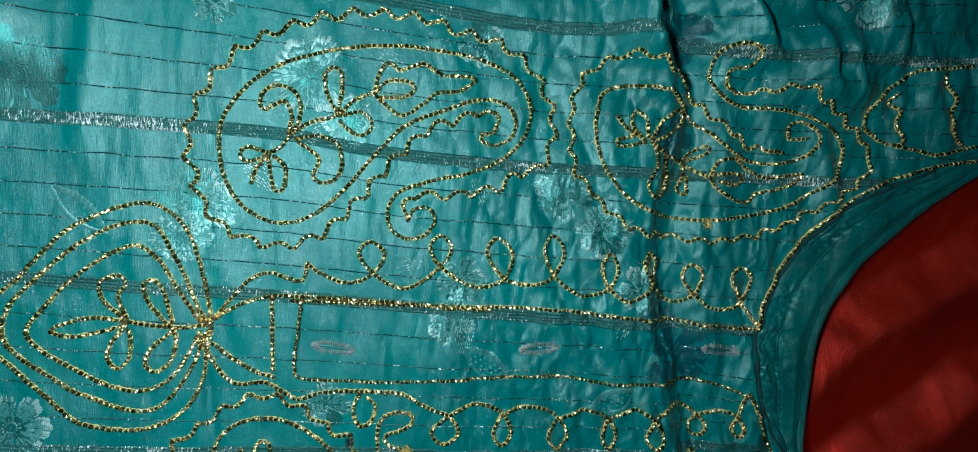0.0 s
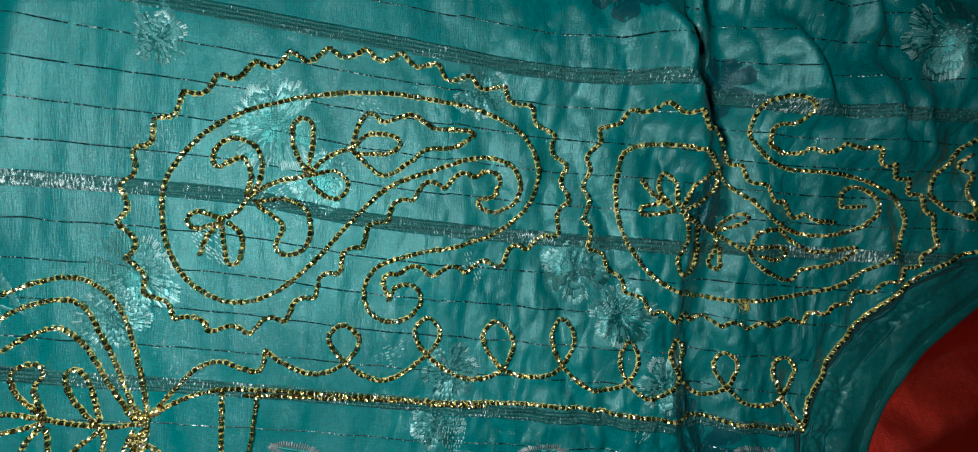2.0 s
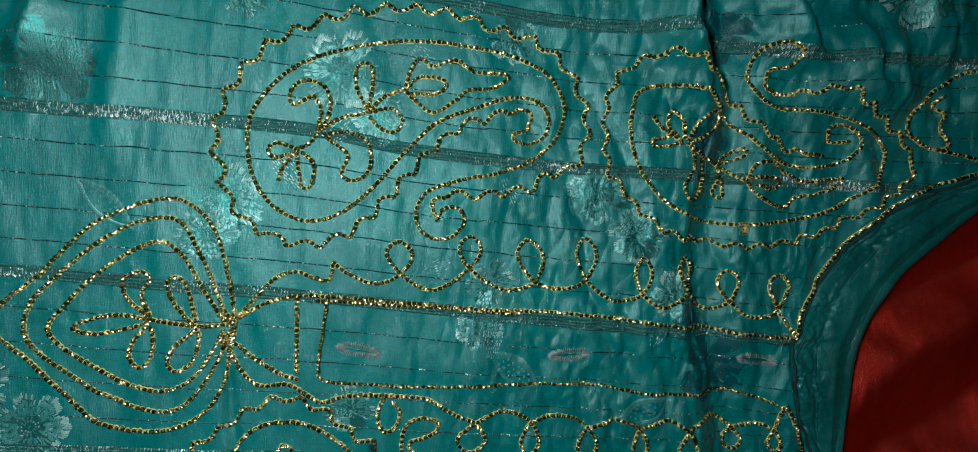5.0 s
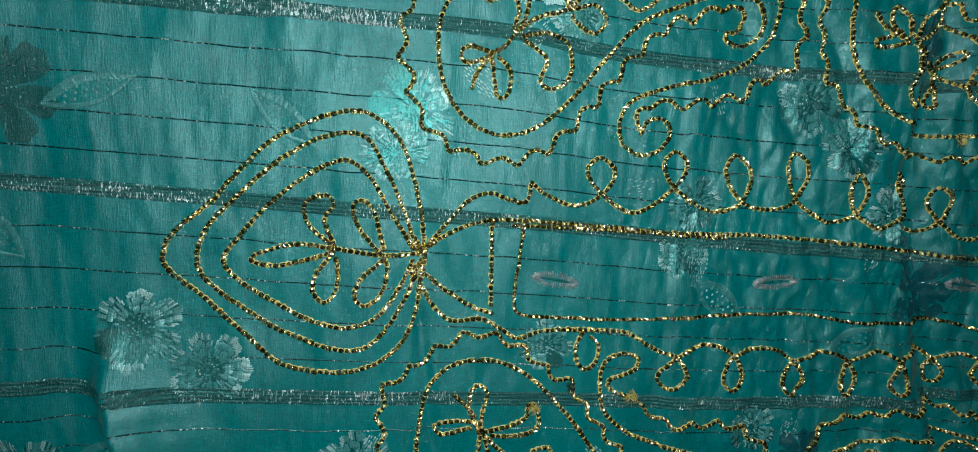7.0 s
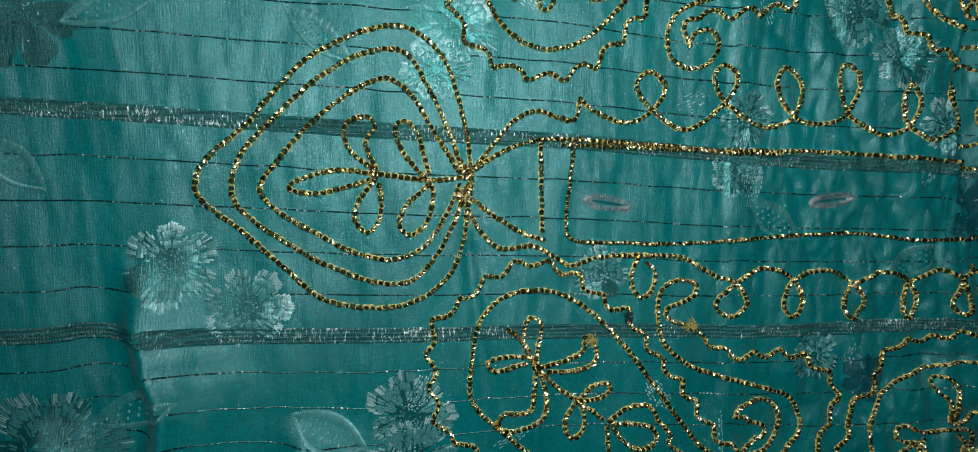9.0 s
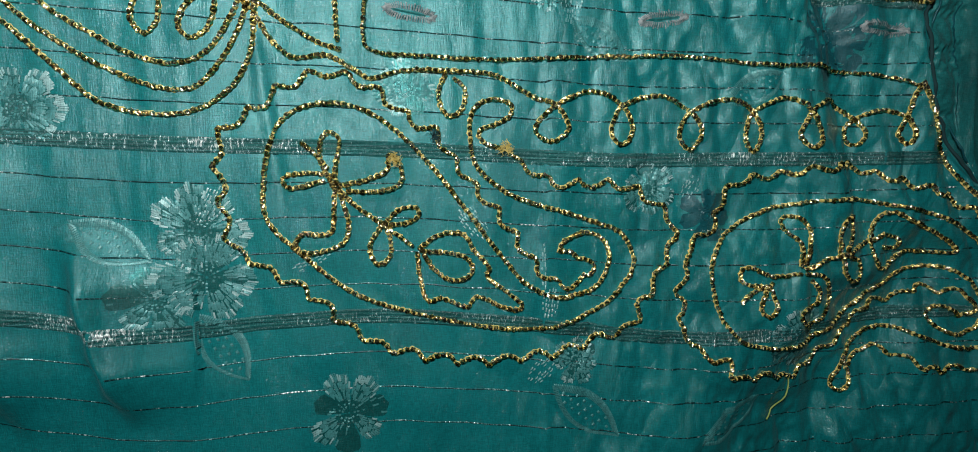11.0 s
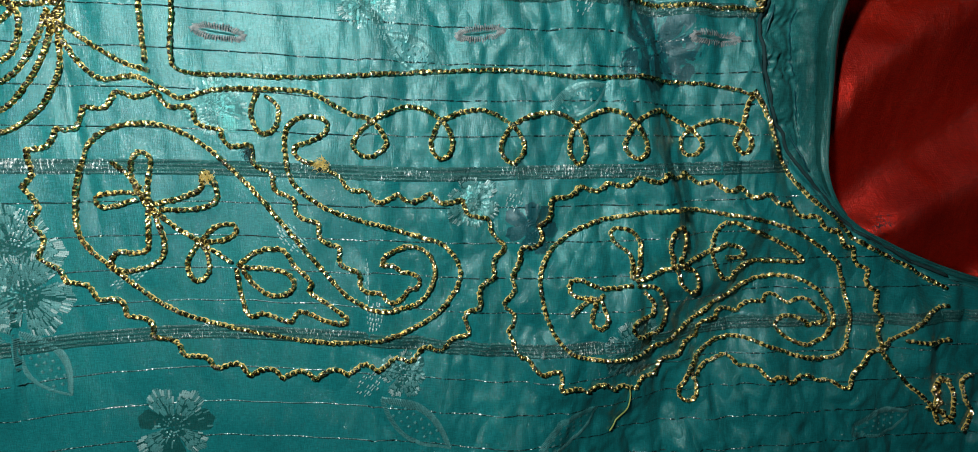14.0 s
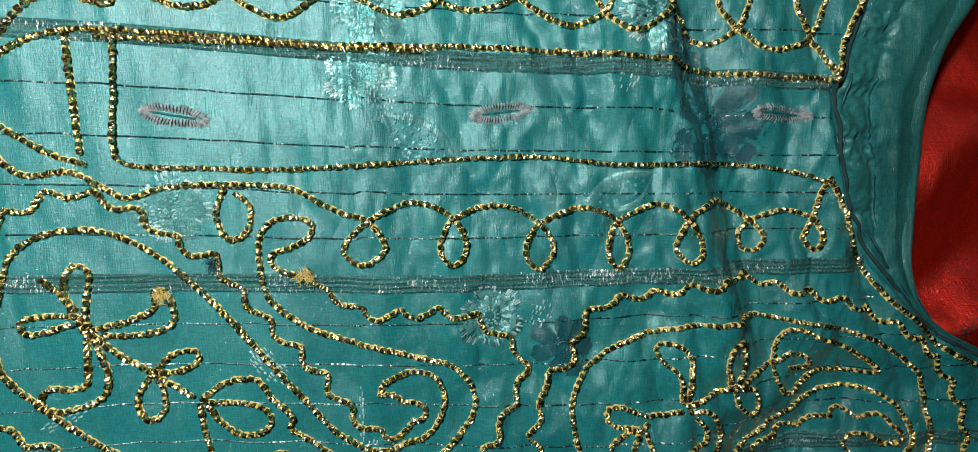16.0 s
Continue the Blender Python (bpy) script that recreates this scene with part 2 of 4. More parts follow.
def spline(points, closed=False, step=0.5):
    """Smooth line through the points, in even steps."""
    pts = [Vector((x, y)) for x, y in points]
    n, out = len(pts), []
    for i in range(n if closed else n - 1):
        if closed:
            a, b, c, d = (pts[(i + k) % n] for k in (-1, 0, 1, 2))
        else:
            b, c = pts[i], pts[i + 1]
            a, d = pts[i - 1] if i else 2 * b - c, pts[i + 2] if i + 2 < n else 2 * c - b
        for k in range(10):
            t = k / 10
            out.append(0.5 * (2 * b + (c - a) * t + (2 * a - 5 * b + 4 * c - d) * t * t + (3 * b - a - 3 * c + d) * t ** 3))
    out.append(pts[0] if closed else pts[-1])
    even, carry = [out[0]], 0.0
    for a, b in zip(out, out[1:]):
        length = (b - a).length
        s = step - carry
        while s <= length:
            even.append(a.lerp(b, s / length))
            s += step
        carry = (carry + length) % step
    return even


def scallop(points, wave, swing, phase=0.0, quiet=(14, 14)):
    """The line, waving to both sides of itself; its ends stay calm."""
    line = spline(points)
    out = []
    for i, p in enumerate(line):
        s, left = i * 0.5, (len(line) - 1 - i) * 0.5
        d = (line[min(i + 3, len(line) - 1)] - line[max(i - 3, 0)]).normalized()
        u = 2 * math.pi * (s / wave + phase)
        w = 0.35 * math.sin(u + 0.4) + 0.9 - 1.8 * abs(math.sin(u / 2))
        out.append(p + Vector((-d.y, d.x)) * swing * w * smooth(0, quiet[0], s) * smooth(0, quiet[1], left) * (0.85 + 0.3 * noise.noise((s / 14, 0, 0))))
    return [tuple(p) for p in out]


def mesh_object(name, verts, faces, materials, parent=None, label="", index=None, soft=False):
    me = bpy.data.meshes.new(name)
    me.from_pydata([tuple(v) for v in verts], [], [tuple(f) for f in faces])
    for m in materials:
        me.materials.append(m)
    if index is not None:
        me.polygons.foreach_set("material_index", index)
    if soft:
        me.polygons.foreach_set("use_smooth", [True] * len(me.polygons))
    ob = new(name, me)
    if parent:
        ob.parent = parent
    if label:
        ob["label"] = label
    return ob


def bead_shape(radius=0.70, half=0.73):
    """One faceted gold bead along x, four rings of six, and a fifth ring for the thread tie behind it."""
    r2 = random.Random(3)
    verts, faces = [], []
    for x, r in ((-half, 0.70), (-0.45 * half, 1.0), (0.45 * half, 1.0), (half, 0.70), (half + 0.22, 0.70)):
        for k in range(6):
            a = k * math.pi / 3 + (0.5 if x > 0 else 0) + r2.uniform(-0.2, 0.2)
            q = radius * r * r2.uniform(0.84, 1.1)
            verts.append((x + r2.uniform(-0.1, 0.1), q * math.cos(a), q * math.sin(a) * 0.92))
    for i in range(4):
        for k in range(6):
            faces.append((6 * i + k, 6 * i + (k + 1) % 6, 6 * i + 6 + (k + 1) % 6, 6 * i + 6 + k))
    return np.array(verts), faces


BEAD_V, BEAD_F = bead_shape()
PITCH = 1.68


def bead_poses(points, rng, ready=False):
    line = [Vector(p) for p in points] if ready else spline(points)
    line = spline([tuple(p) for p in line], False, PITCH) if ready else spline(points, False, PITCH)
    out = []
    for i, p in enumerate(line):
        a, b = line[max(i - 1, 0)], line[min(i + 1, len(line) - 1)]
        za, zb = height(*a), height(*b)
        d = Vector((b.x - a.x, b.y - a.y, zb - za))
        if d.length < 1e-6:
            continue
        j = Vector((rng.uniform(-0.08, 0.08), rng.uniform(-0.08, 0.08)))
        turn = d.to_track_quat("X", "Z").to_matrix() @ Euler((rng.choice((0, 1, 2, 3, 4, 5)) * math.pi / 3 + rng.uniform(-0.3, 0.3), rng.uniform(-0.2, 0.2), rng.uniform(-0.2, 0.2))).to_matrix()
        out.append((Vector((p.x + j.x, p.y + j.y, height(*p) + 0.58)), turn, rng.uniform(0.85, 1.14)))
    return out


def cord(name, points, parent, label="", ready=False, seed=1):
    """A couched cord of gold beads along the line, as one mesh."""
    rng = random.Random(seed + len(points))
    poses = bead_poses(points, rng, ready)
    verts, faces, index = [], [], []
    for k, (p, turn, size) in enumerate(poses):
        verts.append((BEAD_V[:24] * size) @ np.array(turn).T + np.array(p))
        faces += [tuple(24 * k + i for i in f) for f in BEAD_F[:18]]
        index += [0] * 18
        if k:
            # the tie: join this bead to the one before, starting at the nearest corner
            a, b = verts[k - 1][18:24], verts[k][0:6]
            shift = int(np.argmin(((b - a[0]) ** 2).sum(1)))
            for i in range(6):
                j, m = (i + shift) % 6, (i + 1 + shift) % 6
                faces.append((24 * k - 6 + i, 24 * k - 6 + (i + 1) % 6, 24 * k + m, 24 * k + j))
            index += [1] * 6
    faces += [tuple(range(5, -1, -1)), tuple(range(24 * len(poses) - 6, 24 * len(poses)))]
    index += [0, 0]
    # the couching thread that shows as a ragged edge on both sides
    base, fringe = 24 * len(poses), []
    for p, turn, size in poses:
        ahead = Vector((turn[0][0], turn[1][0], 0)).normalized()
        side = Vector((-ahead.y, ahead.x, 0))
        for along, reach in ((-0.42, rng.uniform(0.62, 0.88)), (0.42, rng.uniform(0.40, 0.6))):
            for e in (-1, 0, 1):
                q = p + ahead * along + side * e * reach * rng.uniform(0.9, 1.1)
                fringe.append((q.x, q.y, p.z - (0.5 if e else 0.25)))
    verts.append(np.array(fringe))
    for k in range(2 * len(poses) - 1):
        for e in (0, 1):
            a = base + 3 * k + e
            faces.append((a, a + 3, a + 4, a + 1))
            index.append(1)
    return mesh_object(name, np.concatenate(verts) * MM, faces, [GOLD, YELLOW], parent, label, index)


def ribbon(name, line, width, lift, mat, parent, label="", rows=2, ridge=0.0):
    """A flat woven strip that follows the cloth."""
    verts, faces = [], []
    for i, p in enumerate(line):
        a, b = line[max(i - 1, 0)], line[min(i + 1, len(line) - 1)]
        d = (b - a).normalized()
        for k in range(rows):
            s = (k / (rows - 1) - 0.5) * width
            x, y = p.x - d.y * s, p.y + d.x * s
            edge = 0.0 if 0 < k < rows - 1 else -0.12
            verts.append((x * MM, y * MM, (height(x, y) + lift + edge + ridge * (k % 2)) * MM))
    for i in range(len(line) - 1):
        for k in range(rows - 1):
            a = i * rows + k
            faces.append((a, a + rows, a + rows + 1, a + 1))
    return mesh_object(name, verts, faces, [mat], parent, label)


# ---- structure: the table under everything ----
bm = bmesh.new()
bmesh.ops.create_cube(bm, size=1.0, matrix=Matrix.Translation((0, 0, -0.068)) @ Matrix.Diagonal((1.6, 1.2, 0.06, 1)))
me = bpy.data.meshes.new("ground")
bm.to_mesh(me)
bm.free()
me.materials.append(TABLE)
tagged(new("ground", me), "dark wooden table top under the cloths", "table", kind="structure")

# ---- the tunic: front panel cut at the neck seam ----
tunic = tagged(new("embroidered_tunic"), "teal striped satin tunic laid flat with gold cord embroidery", "garment")
SEAM = [(320, 66), (240, 55), (200, 45), (165, 31), (140, 21), (124.6, 11.3), (114.2, 1.6), (106.6, -10.2), (101.7, -24.3), (98.5, -38), (101, -53), (106, -65), (112.6, -77), (119.7, -85), (128.4, -93.6), (140, -101), (165, -113), (200, -124), (240, -132), (320, -140)]
EDGE = [(320, 52), (240, 44), (200, 36), (184.7, 28), (167.8, 16.6), (153, 4.1), (141, -7), (130, -24), (126, -38), (125, -53), (124, -68), (123.6, -78.6), (127, -88), (136, -96.5), (147, -102), (165, -109.5), (200, -120), (240, -128), (320, -136)]


def across(points):
    line = sorted((p.y, p.x) for p in spline(points))
    ys, xs = [a for a, _ in line], [b for _, b in line]
    return lambda y: float(np.interp(y, ys, xs, 320, 320))


seam_at, edge_at = across(SEAM), across(EDGE)


def front_panel():
    ys = np.arange(-270, 211, 0.9)
    cols = 600
    verts, faces = [], []
    for y in ys:
        right = min(seam_at(y), 215)
        for k in range(cols + 1):
            x = -320 + 412 * k / 460 if k <= 460 else 92 + (right - 92) * (k - 460) / (cols - 460)
            drop = -0.9 * smooth(2.2, 0.0, right - x)
            verts.append((x * MM, y * MM, (height(x, y) + drop) * MM))
    n = cols + 1
    for i in range(len(ys) - 1):
        for k in range(cols):
            a = i * n + k
            faces.append((a, a + 1, a + n + 1, a + n))
    return mesh_object("front_panel", verts, faces, [TEAL], tunic, "shiny teal satin with woven stripes", soft=True)


front_panel()


def facing_z(u, x, y):
    """Height of the facing: crumpled near the seam, cross ribs, flatter towards the open edge."""
    crumple = smooth(0.62, 0.30, u) * smooth(0.0, 0.1, u) * (0.25 + smooth(-0.15, 0.3, noise.noise((3, y / 13, 6))))
    z = height(seam_at(y), y) * (1 - u) - 1.1 + 0.5 * math.sin(u * 7.0) * noise.noise((x / 12, y / 9, 4)) + 0.5 * noise.noise((x / 9, y / 25, 8))
    z -= crumple * (2.6 * abs(noise.noise((x / 6 + y / 14, y / 4, 2))) + 1.6 * abs(noise.noise((x / 2.6 - y / 9, y / 2.6, 5))))
    z += 0.35 * smooth(0.30, 0.42, u) * smooth(0.75, 0.6, u) * noise.noise((x / 14, y / 2.6, 1))
    z -= 0.5 * math.exp(-((u - 0.40) / 0.03) ** 2) + 0.6 * math.exp(-((u - 0.76) / 0.05) ** 2)
    return z + 0.8 * math.exp(-((u - 0.2) / 0.14) ** 2) - 1.6 * smooth(0.90, 1.0, u)


def neck_facing():
    ys = np.arange(-138, 62, 0.5)
    cols = 60
    verts, faces = [], []
    for y in ys:
        a = seam_at(y) - 1.5
        b = max(edge_at(y), a + 2.0)
        for k in range(cols + 1):
            x = a + (b - a) * k / cols
            verts.append((x * MM, y * MM, facing_z(k / cols, x, y) * MM))
    n = cols + 1
    for i in range(len(ys) - 1):
        for k in range(cols):
            c = i * n + k
            faces.append((c, c + 1, c + n + 1, c + n))
    ob = mesh_object("neck_facing", verts, faces, [FACING], tunic, "crumpled teal facing inside the neckline", soft=True)
    mod = ob.modifiers.new("thickness", "SOLIDIFY")
    mod.thickness, mod.offset = 0.0007, -1
    return ob


facing = neck_facing()


def facing_line(name, at, half_width, lift, mat, label, y0=-86, y1=26):
    """A strip of uneven width along the facing, at a share of its breadth from the seam."""
    ys = np.arange(y0, y1, 0.6)
    verts = []
    for y in ys:
        a, b = seam_at(y), max(edge_at(y), seam_at(y) + 2)
        mid = at + 0.025 * noise.noise((y / 14, 3, at)) + 0.012 * noise.noise((y / 3, 5, at))
        wide = half_width * (1.0 + 0.5 * noise.noise((y / 4, 7, at))) / max(b - a, 4)
        for k in range(3):
            u = mid + wide * (k - 1)
            x = a + (b - a) * u
            verts.append((x * MM, y * MM, (facing_z(u, x, y) + (lift if k == 1 else 0.08)) * MM))
    faces = [(3 * i + k, 3 * i + k + 1, 3 * i + k + 4, 3 * i + k + 3) for i in range(len(ys) - 1) for k in (0, 1)]
    return mesh_object(name, verts, faces, [mat], tunic, label, soft=True)


# dark strip over the facing's fold groove, standing for its shade
facing_line("facing_fold", 0.40, 0.45, 0.35, SHADE, "fold along the facing, its shade laid on as a thin dark strip")
# darker band of uneven width, in the hem's colour
facing_line("facing_stripe", 0.76, 1.7, 0.25, HEM, "dark stripe of uneven width along the facing")


def facing_hem():
    """The turned hem: a dull strip along the open edge, lying on the facing."""
    ys = np.arange(-92, 40, 0.8)
    verts = []
    for y in ys:
        a, b = seam_at(y), max(edge_at(y), seam_at(y) + 0.8)
        for k in range(9):
            u = 0.86 + 0.145 * k / 8
            x = a + (b - a) * u
            lip = -1.2 * smooth(0.95, 1.005, u) - 0.3 * smooth(0.89, 0.86, u)
            verts.append((x * MM, y * MM, (max(facing_z(u, x, y), facing_z(0.86, x, y) - 1.2) + 0.5 + lip) * MM))
    faces = [(9 * i + k, 9 * i + k + 1, 9 * i + k + 10, 9 * i + k + 9) for i in range(len(ys) - 1) for k in range(8)]
    return mesh_object("facing_hem", verts, faces, [HEM], tunic, "dull turned hem along the open neck edge", soft=True)


facing_hem()


def tube(name, points, radius, lift, mat, parent, label="", sides=6, wob=0.0):
    line = spline(points, False, 1.2)
    verts, faces = [], []
    for i, p in enumerate(line):
        d = (line[min(i + 1, len(line) - 1)] - line[max(i - 1, 0)]).normalized()
        z = height(*p) + lift + wob * noise.noise((p.x / 3, p.y / 3, 0))
        for k in range(sides):
            a = k * math.tau / sides
            verts.append(((p.x - d.y * radius * math.cos(a)) * MM, (p.y + d.x * radius * math.cos(a)) * MM, (z + radius * math.sin(a)) * MM))
    for i in range(len(line) - 1):
        for k in range(sides):
            faces.append((i * sides + k, i * sides + (k + 1) % sides, i * sides + sides + (k + 1) % sides, i * sides + sides + k))
    faces += [tuple(range(sides - 1, -1, -1)), tuple(range(len(verts) - sides, len(verts)))]
    return mesh_object(name, verts, faces, [mat], parent, label, soft=True)


seam_line = spline([(x + 0.6, y) for x, y in SEAM[3:-3]], False, 2.4)
# near-black tube sunk along the seam in place of the shade in its gap
tube("neck_seam", [(p.x + 1.3 * noise.noise((p.y / 5, 2, 2)) + 0.5 * noise.noise((p.y / 1.9, 6, 2)), p.y) for p in seam_line], 0.55, -0.45, DARK, tunic, "seam round the neckline, the shade in its gap laid on as a dark line", wob=0.7)
tube("seam_stitch", [(p.x + 2.6 + 0.9 * noise.noise((p.y / 6, 9, 2)), p.y) for p in seam_line[18:-26]], 0.3, -0.7, SHADE, tunic, "thin second line of stitches beside the seam", wob=0.5)

# ---- woven stripes ----
BANDS = [
    [(-320, 92), (-125, 80), (-40, 74), (-14, 72), (7, 70), (39, 70), (62, 68.5), (97, 67), (178, 72), (320, 80)],
    [(-320, 33), (-149, 31), (-116, 31), (-71, 30), (-38, 26), (5, 24), (42, 24), (114, 24.5), (135, 25), (170, 26)],
    [(-320, -10), (-200, -15), (-150, -17.5), (-107, -20), (-64, -22), (-20, -25.2), (12, -27.4), (46, -28.6), (95, -31.6), (110, -32.5)],
    [(-320, -66), (-205, -69), (-185, -68), (-169, -69.5), (-118, -72.5), (-60, -74), (-2, -77), (32, -77), (69, -77), (107, -76.5), (125, -76)],
    [(-320, -118), (-199, -113), (-181, -109), (-157, -113.5), (-130, -119.5), (-112, -121.5), (-94, -120), (-70, -119), (-46, -120.5), (-12, -124.5), (14, -128), (51, -129), (90, -127), (131, -125.5), (320, -128)],
]


def band_y(k):
    line = spline(BANDS[k], False, 2)
    return [p.x for p in line], [p.y for p in line]


TABLES = [band_y(k) for k in range(5)]
SPACING = 10.0


def stripe_height(k, j, x):
    """y of the j-th fifth between band k and the next one down."""
    a = np.interp(x, *TABLES[k])
    b = np.interp(x, *TABLES[k + 1])
    return a + (b - a) * j / 5


def clip_neck(line):
    return [p for p in line if p.x < min(seam_at(p.y), 215) - 1.5]


for k in range(5):
    ribbon("woven_band", clip_neck(spline(BANDS[k], False, 1.5)), 4.2, 0.10, LUREX, tunic, "silver and dark lurex band woven into the satin", rows=9, ridge=0.12)
rng = random.Random(4)
levels = [(k, j) for k in range(4) for j in (1, 2, 3, 4)]
for k, j in levels + [(0, -1), (0, -2), (0, -3), (0, -4), (3, 6), (3, 7), (3, 8), (3, 9)]:
    pts = []
    for i in range(0, 428):
        x = -320 + 1.5 * i
        if j < 0:
            y = np.interp(x, *TABLES[0]) - j * SPACING
        elif j > 5:
            y = np.interp(x, *TABLES[4]) - (j - 5) * SPACING
        else:
            y = stripe_height(k, j, x)
        y += 0.35 * noise.noise((x / 9, k * 9 + j, 0)) + (0.5 if x > -17 else 0)
        if x < min(seam_at(y), 215) - 1.5:
            pts.append(Vector((x, y)))
    ribbon("pinstripe", pts, 0.48, 0.09, PIN, tunic, rows=3)

# ---- woven brocade flowers and leaves ----
def stitch_strip(verts, faces, a, b, wide, lift, tilt=0.0):
    """One satin stitch from a to b: a narrow arched strip of thread."""
    a, b = Vector(a), Vector(b)
    d = (b - a).normalized()
    n = Vector((-d.y, d.x)) * wide / 2
    base = len(verts)
    for t, z in ((0.0, -0.05), (0.3, lift), (0.7, lift), (1.0, -0.05)):
        p = a.lerp(b, t)
        for e in (-1, 1):
            q = p + n * e
            verts.append((q.x * MM, q.y * MM, (height(q.x, q.y) + 0.07 + abs(tilt) + tilt * e + z) * MM))
    faces += [(base, base + 1, base + 3, base + 2), (base + 2, base + 3, base + 5, base + 4), (base + 4, base + 5, base + 7, base + 6)]


def brocade_flower(x, y, r, turn, petals=6, thread=None, label="glossy self-coloured flower woven in the satin"):
    """Full rounded petals of fine floats round a dotted heart; rims that catch light are painted pale on some petals,
    others stay smooth.
    """
    verts, faces, index = [], [], []
    rr = random.Random(int(x * 13 + y * 7))
    half = math.pi / petals
    plain = thread is not None

    def stitch(m0, m1, ang, wide, lift, tilt, mat):
        c, q = math.cos(ang), math.sin(ang)
        before = len(faces)
        stitch_strip(verts, faces, (x + m0 * c, y + m0 * q), (x + m1 * c, y + m1 * q), wide, lift, tilt)
        index.extend([mat] * (len(faces) - before))

    for i in range(petals):
        mid = turn + (i + rr.uniform(-0.1, 0.1)) * math.tau / petals
        size = r * rr.uniform(0.88, 1.1)
        kind = 0 if plain else rr.choice((0, 1, 1, 1, 2, 2))
        base = len(verts)
        for a in range(11):
            u = a / 5 - 1
            ang = mid + u * half * 0.95
            notch = 0.03 * math.cos(u * 9)
            out = size * (0.64 + 0.34 * math.sqrt(max(0.0, 1 - u * u)) + notch)
            for q in range(9):
                rad = r * 0.03 + (out - r * 0.03) * q / 8
                px, py = x + rad * math.cos(ang), y + rad * math.sin(ang)
                verts.append((px * MM, py * MM, (height(px, py) + 0.06) * MM))
        before = len(faces)
        faces.extend((base + 9 * a + q, base + 9 * a + q + 1, base + 9 * a + q + 10, base + 9 * a + q + 9) for a in range(10) for q in range(8))
        index.extend([1] * (len(faces) - before))
        tilt = rr.uniform(-0.05, 0.05)
        rows = max(6, int(size * half * 2 * 0.8 / 0.5))
        for a in range(rows):
            u = (a + 0.5) / rows * 2 - 1
            ang = mid + u * half * 0.93
            out = size * (0.66 + 0.34 * math.sqrt(max(0.0, 1 - u * u)) + 0.03 * math.cos(u * 9)) + rr.uniform(-0.15, 0.1)
            marks = [out * (q + rr.uniform(-0.04, 0.04)) for q in (0.36, 0.58, 0.79)] + [out]
            for m0, m1, dense in zip(marks, marks[1:], (0.55, 0.9, 1.0)):
                if rr.random() < dense * (0.1, 0.85, 1.0)[kind]:
                    pale = 2 if dense == 1.0 and rr.random() < (0.0, 0.3, 0.65)[kind] else 0
                    stitch(m0 + 0.05, m1 - 0.05, ang, rr.uniform(0.40, 0.52), rr.uniform(0.03, 0.08), tilt + rr.uniform(-0.03, 0.03), pale)
    for i in range(2 * petals):
        ang = turn + i * half
        for rad in (r * 0.12, r * 0.2, r * (0.28 if i % 2 else 0.34)):
            if rr.random() < 0.8:
                stitch(rad, rad + 0.7, ang, 0.5, 0.16, rr.uniform(-0.04, 0.04), 0)
    return mesh_object("brocade_flower", verts, faces, [thread or BROCADE, thread or GROUND, GLINT_FLOAT], tunic, label, index, True)


def brocade_spray(x, y, length, wide, turn, seed):
    """A loose spray of floats, their glints painted as pale colour: rows of short stitches that fan out from one end.
    """
    verts, faces = [], []
    rr = random.Random(seed)
    rows = max(4, int(length / 1.3))
    for i in range(rows):
        t = (i + 0.5) / rows
        across_count = max(2, int(wide * (0.35 + 0.65 * math.sin(math.pi * t)) / 0.75))
        for j in range(across_count):
            if rr.random() < 0.28:
                continue
            u = (t - 0.5) * length + rr.uniform(-0.25, 0.25)
            v = ((j + 0.5) / across_count - 0.5) * wide * (0.35 + 0.65 * math.sin(math.pi * t)) + rr.uniform(-0.1, 0.1)
            run = rr.uniform(0.35, 0.62)
            ends = [(x + (u + e) * math.cos(turn) - v * math.sin(turn), y + (u + e) * math.sin(turn) + v * math.cos(turn)) for e in (-run, run)]
            stitch_strip(verts, faces, ends[0], ends[1], rr.uniform(0.26, 0.44), 0.08, rr.uniform(-0.03, 0.03))
    return mesh_object("brocade_spray", verts, faces, [GLINT_FLOAT], tunic, "spray of short floats woven in the satin, glints painted pale")


def brocade_leaf(x, y, length, wide, turn):
    """A pointed woven leaf: rim of short slanting stitches, rows of small dots inside."""
    verts, faces = [], []

    def put(u, v):
        return x + u * math.cos(turn) - v * math.sin(turn), y + u * math.sin(turn) + v * math.cos(turn)

    n = int(length / 0.45)
    for side in (1, -1):
        for i in range(1, n):
            t = i / n
            u, v = (t - 0.5) * length, side * wide / 2 * math.sin(math.pi * t) ** 0.85
            rim = 2.2 if side > 0 else 1.3
            w = max(0.0, abs(v) - rim) * side
            stitch_strip(verts, faces, put(u, v), put(u + 0.7, w), 0.38, 0.1, 0.06 * noise.noise((i * 0.7, x, side)))
    for i in range(-3, 4):
        for j in (-1, 0, 1):
            u, v = i * length * 0.11 + 0.8 * j, j * wide * 0.17
            if abs(v) < wide / 2 * math.cos(math.pi * u / length) - 1.4:
                stitch_strip(verts, faces, put(u - 0.45, v), put(u + 0.45, v), 0.7, 0.14)
    return mesh_object("brocade_leaf", verts, faces, [BROCADE], tunic, "pointed leaf outline with dots woven in the satin")


